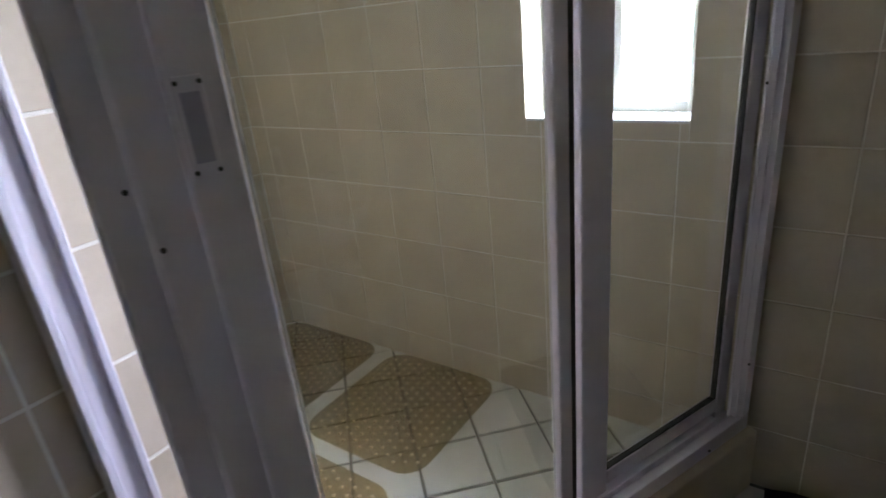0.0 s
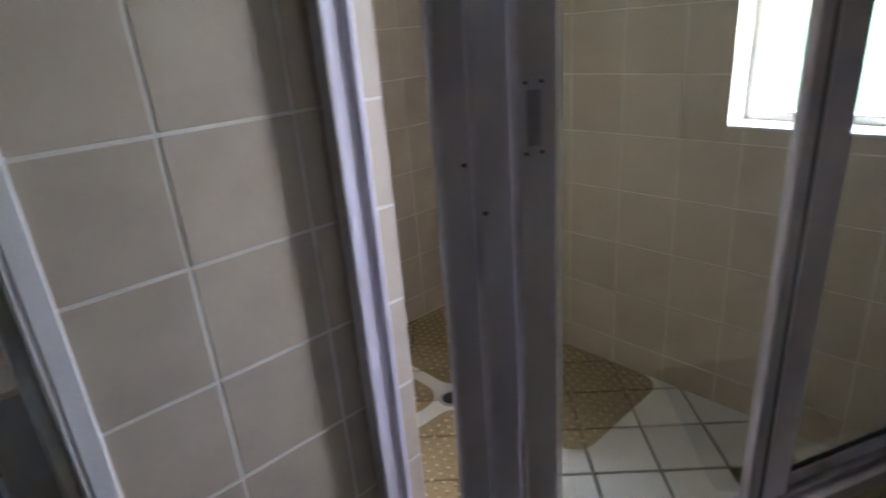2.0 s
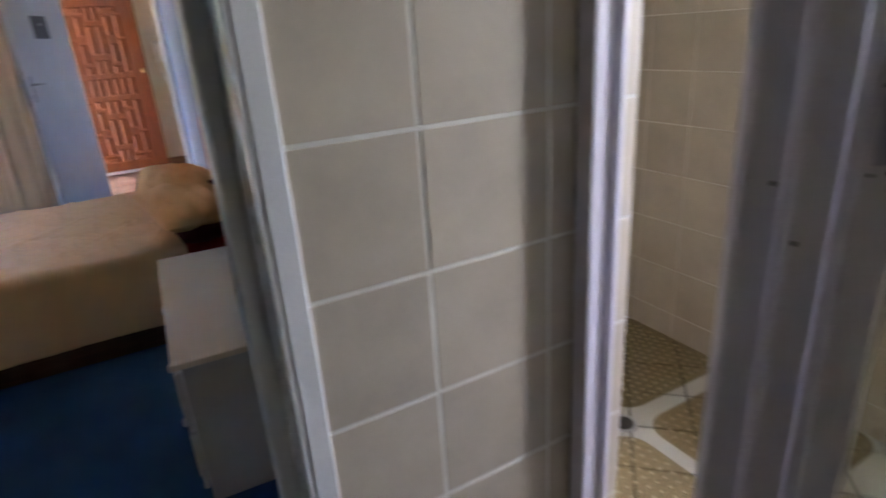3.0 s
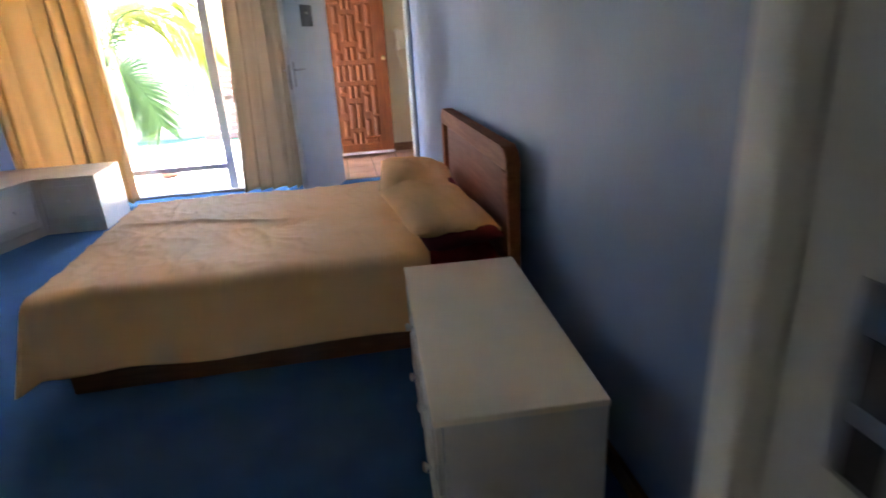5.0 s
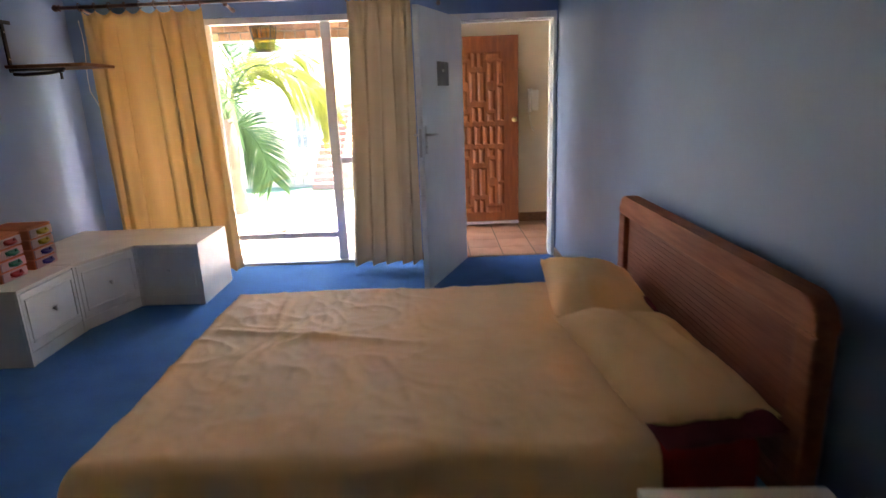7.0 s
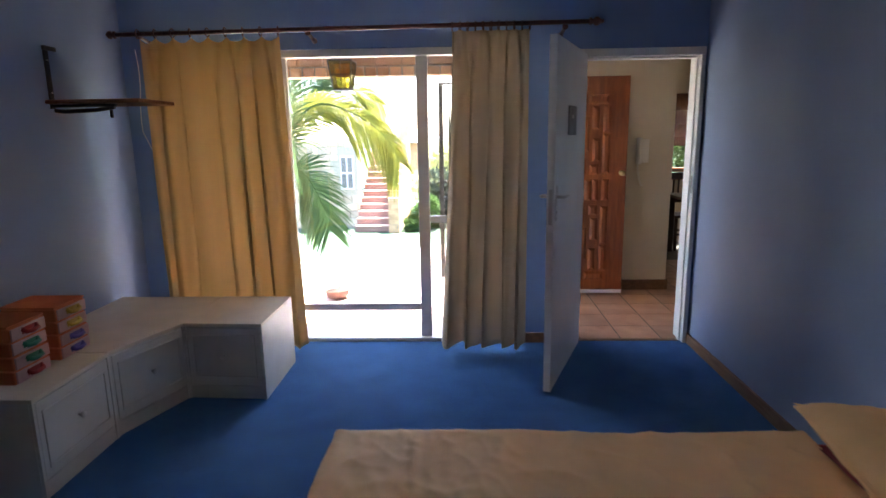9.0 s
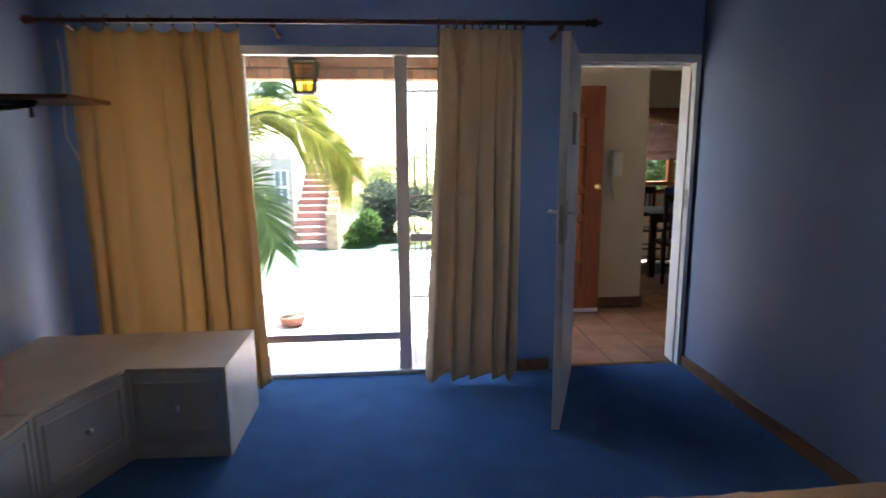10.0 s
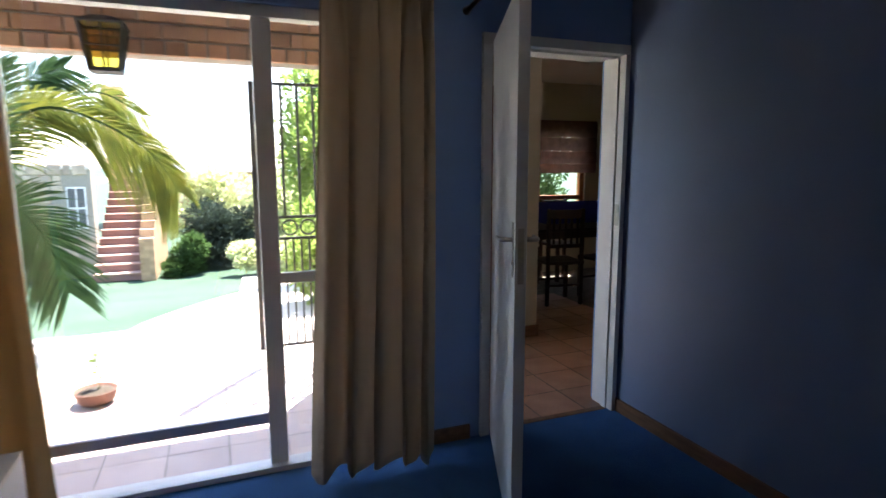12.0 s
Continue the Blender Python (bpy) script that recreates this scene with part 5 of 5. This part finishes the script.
def frond(pts, n, L, material, seed, face=(0, 1, 0.3), droop=0.5, up_share=0.7, first=0.12, ahead=0.75, wide=0.0078):
    """One frond: a midrib through the points, with paired leaflets lying across the direction it faces."""
    r = random.Random(seed)
    P = [Vector(p) for p in pts]
    P = [2 * P[0] - P[1]] + P + [2 * P[-1] - P[-2]]
    m = len(P) - 3
    face = Vector(face).normalized()

    def at(t):
        u = min(max(t, 0), 0.9999) * m
        i = int(u)
        u -= i
        a, b, c, d = P[i:i + 4]
        return 0.5 * (2 * b + (c - a) * u + (2 * a - 5 * b + 4 * c - d) * u * u + (3 * b - a - 3 * c + d) * u ** 3)

    bm = bmesh.new()
    tube(bm, [at(k / 20) for k in range(21)], [0.015 * (1 - k / 21.5) + 0.002 for k in range(21)], 6)
    fr_ = part("frond", bm, PALM, palm)
    bm = bmesh.new()
    for k in range(n):
        t = first + (0.995 - first) * k / (n - 1)
        p, d = at(t), (at(min(t + 0.02, 1)) - at(max(t - 0.02, 0))).normalized()
        side = d.cross(face).normalized()
        for sg in (-1, 1):
            high = sg * side.z > 0
            ln = L * (0.5 + 0.6 * math.sin(math.pi * min(0.12 + t * 0.8, 1))) * r.uniform(0.85, 1.1) * (up_share if high else 1)
            way = (d * (ahead + 0.7 * t) + sg * side + face * r.gauss(-0.12, 0.1) + Vector((0, 0, r.gauss(-0.1 * droop, 0.05)))).normalized()
            w = wide * r.uniform(0.75, 1.25)
            q = [p, p + way * ln * 0.35 - Vector((0, 0, droop * ln * 0.04)), p + way * ln * 0.7 - Vector((0, 0, droop * ln * 0.2)), p + way * ln * 0.96 - Vector((0, 0, droop * ln * 0.46))]
            up = face
            s_ = way.cross(up).normalized()
            rows_ = [(bm.verts.new(v + s_ * w * k_), bm.verts.new(v + up * w * 0.5 * k_), bm.verts.new(v - s_ * w * k_)) for v, k_ in zip(q, (0.6, 1.0, 0.8, 0.12))]
            for a, b in zip(rows_, rows_[1:]):
                bm.faces.new((a[0], b[0], b[1], a[1])), bm.faces.new((a[1], b[1], b[2], a[2]))
    part("leaflets", bm, material, fr_)


CROWN = (CX, CY, CZ)
frond([CROWN, (-3.68, 10.05, 1.76), (-3.38, 10.02, 1.93), (-2.98, 10.0, 1.8), (-2.62, 9.98, 1.54), (-2.42, 9.96, 1.2)], 120, 0.6, PALMY, 1, (0, 1, 0.25), 0.75, 0.6)
frond([CROWN, (-3.69, 9.98, 1.1), (-3.47, 9.9, 0.8), (-3.33, 9.85, 0.36)], 58, 0.56, PALM, 2, (0.15, 1, 0.1), 0.35, 0.95, 0.2, 0.55, 0.0115)
frond([CROWN, (-3.8, 10.2, 1.75), (-3.6, 10.25, 2.15), (-3.3, 10.3, 2.3)], 56, 0.42, PALM, 3, (0, 1, 0.2), 0.5, 0.8)
frond([CROWN, (-3.85, 9.95, 1.6), (-3.75, 9.85, 1.95), (-3.66, 9.8, 2.25)], 46, 0.4, PALM, 4, (0.1, 1, 0.1), 0.35, 0.9)
frond([CROWN, (-3.6, 10.5, 1.9), (-3.15, 10.75, 2.15), (-2.75, 10.9, 1.95)], 60, 0.45, PALMY, 5, (0, 1, 0.4), 0.8, 0.6)
frond([CROWN, (-3.8, 9.75, 1.5), (-3.62, 9.45, 1.42), (-3.5, 9.2, 1.1)], 44, 0.4, PALM, 6, (0.3, 0.6, 0.8), 0.4, 0.9)
frond([CROWN, (-4.3, 10.1, 1.75), (-4.8, 10.1, 1.8), (-5.2, 10.1, 1.3)], 50, 0.45, PALM, 7)
frond([CROWN, (-4.15, 10.5, 1.8), (-4.4, 11.0, 1.9), (-4.5, 11.5, 1.4)], 50, 0.45, PALM, 8, (1, 0, 0.3))
frond([CROWN, (-4.25, 9.8, 1.5), (-4.5, 9.5, 1.3), (-4.6, 9.2, 0.8)], 44, 0.42, PALM, 9, (0.5, 1, 0.3))

# stone house with outside stairs
SX0, SX1, SY, SZ = -4.72, -3.76, 18.6, -1.14
stairs = thing("outdoor_stairs", "red-brown outside stairs with brick side wall", "stairs", (-4.2, 20, SZ))
for k in range(13):
    st = bx("step", stairs, STAIR, SX0, SX1, SY + 0.29 * k, SY + 3.9, SZ + 0.171 * k, SZ + 0.171 * (k + 1) - 0.025, 0.004)
    bx("nosing", stairs, NOSE, SX0, SX1, SY + 0.29 * k - 0.02, SY + 0.29 * k + 0.32, SZ + 0.171 * (k + 1) - 0.0245, SZ + 0.171 * (k + 1), 0.003)
bm = bmesh.new()
for k in range(13):
    box(bm, SX1 + 0.003, SX1 + 0.3, SY - 0.1 + 0.29 * k, SY + 0.19 + 0.29 * k, SZ - 0.2, SZ + 0.95 + 0.171 * k)
part("side_wall", bm, SB_, stairs)
house = thing("stone_house", "rubble-stone house with orange plaster upper wall", "house", (-8, 22, -1.2))
bx("wall", house, MORTAR, -12.0, SX0 - 0.005, 19.35, 19.75, -1.6, 1.35, 0, None, "rubble stone wall")
bx("pillar", house, RENDER, -4.86, -4.32, 22.6, 23.1, -1.6, 3.6, 0.02, None, "orange plaster pillar")
bx("terrace", house, PAVE, -12.0, SX0 - 0.005, 19.755, 22.595, 1.0, 1.12, 0)
bx("coping", house, PAVE, -12.0, SX0 - 0.005, 19.32, 19.78, 1.351, 1.42, 0.01)
hw = bx("window", house, WHITE, -5.22, -4.84, 19.3, 19.345, 0.0, 0.96, 0.004)
for x0, x1 in ((-5.19, -5.05), (-5.01, -4.87)):
    for z0, z1 in ((0.04, 0.45), (0.5, 0.92)):
        bx("pane", hw, GREYPL, x0, x1, 19.292, 19.299, z0, z1, 0, None, "dark glass pane")
far = thing("neighbour_house", "far brick house with grey-blue roof", "house", (0, 33, -1.3))
bx("wall", far, BRICK, -6, 7, 32, 36, -1.6, 1.15, 0)
bm = bmesh.new()
lo, hi = [bm.verts.new(v) for v in ((-6.5, 31.5, 1.15), (7.5, 31.5, 1.15), (7.5, 36.5, 1.15), (-6.5, 36.5, 1.15))], [bm.verts.new(v) for v in ((-4.0, 34, 1.45), (5.0, 34, 1.45))]
bm.faces.new(lo[::-1]), bm.faces.new((lo[0], lo[1], hi[1], hi[0])), bm.faces.new((lo[1], lo[2], hi[1])), bm.faces.new((lo[2], lo[3], hi[0], hi[1])), bm.faces.new((lo[3], lo[0], hi[0]))
part("roof", bm, ROOFT, far)
# ---- pieces: tiles, bricks, stones ----
slabs = {}


def slab(w, h, t, material, bevel=0.002):
    """A flat piece w by h by t with chamfered edges, centred, its face towards +z; shared between alike pieces."""
    key = (round(w, 3), round(h, 3), round(t, 3), material.name)
    if key not in slabs:
        bm = bmesh.new()
        b = min(bevel, w / 4, h / 4)
        rings = [[bm.verts.new((sx * (w / 2 - i), sy * (h / 2 - i), z)) for sx, sy in ((-1, -1), (1, -1), (1, 1), (-1, 1))] for i, z in ((0, -t / 2), (0, t / 2 - b), (b, t / 2))]
        for u, v in zip(rings, rings[1:]):
            for k in range(4):
                bm.faces.new((u[k], u[(k + 1) % 4], v[(k + 1) % 4], v[k]))
        bm.faces.new(rings[0][::-1]), bm.faces.new(rings[2])
        slabs[key] = to_mesh("piece", bm, material)
    return slabs[key]


WALLROT = {"-y": pose(0, 0, 0, 90, 0, 0), "-x": pose(0, 0, 0, 90, 0, -90), "z": Matrix.Identity(4)}
rp = random.Random(11)


def tiles(parent, face, at, us, zs, material, gap=0.004, t=0.008, skip=None, proud=-0.0028):
    """Tiles between the joint lines us and zs on a plane; skip: a rectangle left out."""
    for u0, u1 in zip(us, us[1:]):
        for z0, z1 in zip(zs, zs[1:]):
            cells = [(u0, u1, z0, z1)]
            if skip and u0 < skip[1] and u1 > skip[0] and z0 < skip[3] and z1 > skip[2]:
                cells = []
                if u0 < skip[0] - 0.01:
                    cells.append((u0, skip[0] + gap / 2, z0, z1))
                if u1 > skip[1] + 0.01:
                    cells.append((skip[1] - gap / 2, u1, z0, z1))
                a, b = max(u0, skip[0]), min(u1, skip[1])
                if z0 < skip[2] - 0.01:
                    cells.append((a, b, z0, skip[2] + gap / 2))
            for c in cells:
                w, h = c[1] - c[0] - gap, c[3] - c[2] - gap
                if w < 0.008 or h < 0.008:
                    continue
                cu, cz = (c[0] + c[1]) / 2, (c[2] + c[3]) / 2
                jit = rp.uniform(-0.0006, 0.0006)
                pos = {"-y": (cu, at - proud + jit, cz), "-x": (at - proud + jit, cu, cz), "z": (cu, cz, at + proud + jit)}[face]
                piece("tile", slab(w, h, t, material, 0.001), parent, Matrix.Translation(pos) @ WALLROT[face] @ pose(0, 0, 0, rp.uniform(-0.12, 0.12), rp.uniform(-0.12, 0.12), 0))


NZ = [0.2075 * k for k in range(10)]
tiles(wall_bath_north, "-y", BW - 0.0058, [-0.417, -0.23, -0.009, 0.18], NZ, WTILE, 0.006)
EZ = [0.1955 * k for k in range(11)]
EY = [-0.74, -0.555, -0.37, -0.185, 0.0, 0.185, 0.368, 0.555, 0.74, 0.925, 1.128, 1.328, 1.53, 1.73, 1.93, 2.02]
tiles(wall_bath_east, "-x", EW - 0.001, EY, EZ, WTILE, 0.004, skip=(WY0, WY1, WZ0, WZ1))
tiles(wall_shower_north, "-y", SB - 0.001, [0.18, 0.28, 0.476, 0.672, 0.868, 1.064, 1.255], EZ, WTILE, 0.004)
tiles(floor_bathroom, "z", 0.0, [-1.85 + 0.31 * k for k in range(11)], [-0.93 + 0.31 * k for k in range(6)], DTILE, 0.006)
tiles(floor_hall, "z", -0.006, [-1.04 + 0.305 * k for k in range(9)], [6.87 + 0.305 * k for k in range(10)], TERRA, 0.009)
tiles(patio, "z", -0.076, [-3.95 + 0.305 * k for k in range(10)], [7.025 + 0.305 * k for k in range(6)] + [8.75], PTILE, 0.007)
T45 = 0.2
for i in range(-9, 9):
    for j in range(-9, 9):
        cx = 0.979 + (i + 0.5) * T45 * math.cos(radians(45.5)) - (j + 0.5) * T45 * math.sin(radians(45.5))
        cy = 0.855 + (i + 0.5) * T45 * math.sin(radians(45.5)) + (j + 0.5) * T45 * math.cos(radians(45.5))
        if 0.17 < cx < EW + 0.08 and cy < SB + 0.08 and cy > 0.72 - 0.43 * (cx - 0.19) + 0.06:
            piece("tile", slab(T45 - 0.009, T45 - 0.009, 0.008, FTILE), shower_floor, Matrix.Translation((cx, cy, SF - 0.0045)) @ pose(0, 0, 0, 0, 0, 45.5))
# bricks of the patio beam
core = beam.children[0]


def bricks(parent, x0, x1, y, z0, courses, header_first=True):
    z = z0
    for c in range(courses):
        bw = 0.104 if c == 0 and header_first else 0.218
        x = x0 - (0.11 if c % 2 else 0)
        while x < x1:
            w = bw - 0.01 + rp.uniform(-0.004, 0.004)
            pos = (x + bw / 2, y + rp.uniform(-0.003, 0.003), z + 0.0375)
            piece("brick", slab(round(w, 2), 0.072, 0.03, BRICK, 0.005), parent, Matrix.Translation(pos) @ WALLROT["-y"] @ pose(0, 0, 0, rp.uniform(-1, 1), rp.uniform(-1, 1), 0))
            x += bw
        z += 0.084


bricks(core, -4.4, -1.25, BY, BZ, 7)

side = [o for o in stairs.children if o.name.startswith("side_wall")][0]
for c in range(11):
    x = SX1 + 0.003 + (0 if c % 2 else -0.0)
    for w in ((0.2, 0.095) if c % 2 else (0.095, 0.2)):
        piece("brick", slab(w - 0.008, 0.076, 0.02, SB_, 0.004), side, Matrix.Translation((x + w / 2, SY - 0.105, SZ + 0.05 + c * 0.085)) @ WALLROT["-y"])
        x += w
stone_wall = house.children[0]
z = -1.1
while z < 1.3:
    h, x = rp.uniform(0.16, 0.26), -7.4 + rp.uniform(-0.2, 0)
    while x < SX0 - 0.15:
        w = rp.choice((0.18, 0.24, 0.3, 0.38))
        if not (x + w > -5.26 and x < -4.8 and z + h > -0.04 and z < 1.0):
            piece("stone", slab(w - 0.025, round(h - 0.02, 2), 0.06, STONE, 0.02), stone_wall, Matrix.Translation((x + w / 2, 19.34, z + h / 2)) @ WALLROT["-y"] @ pose(0, 0, 0, rp.uniform(-2, 2), rp.uniform(-2, 2), rp.uniform(-5, 5)))
        x += w
    z += h
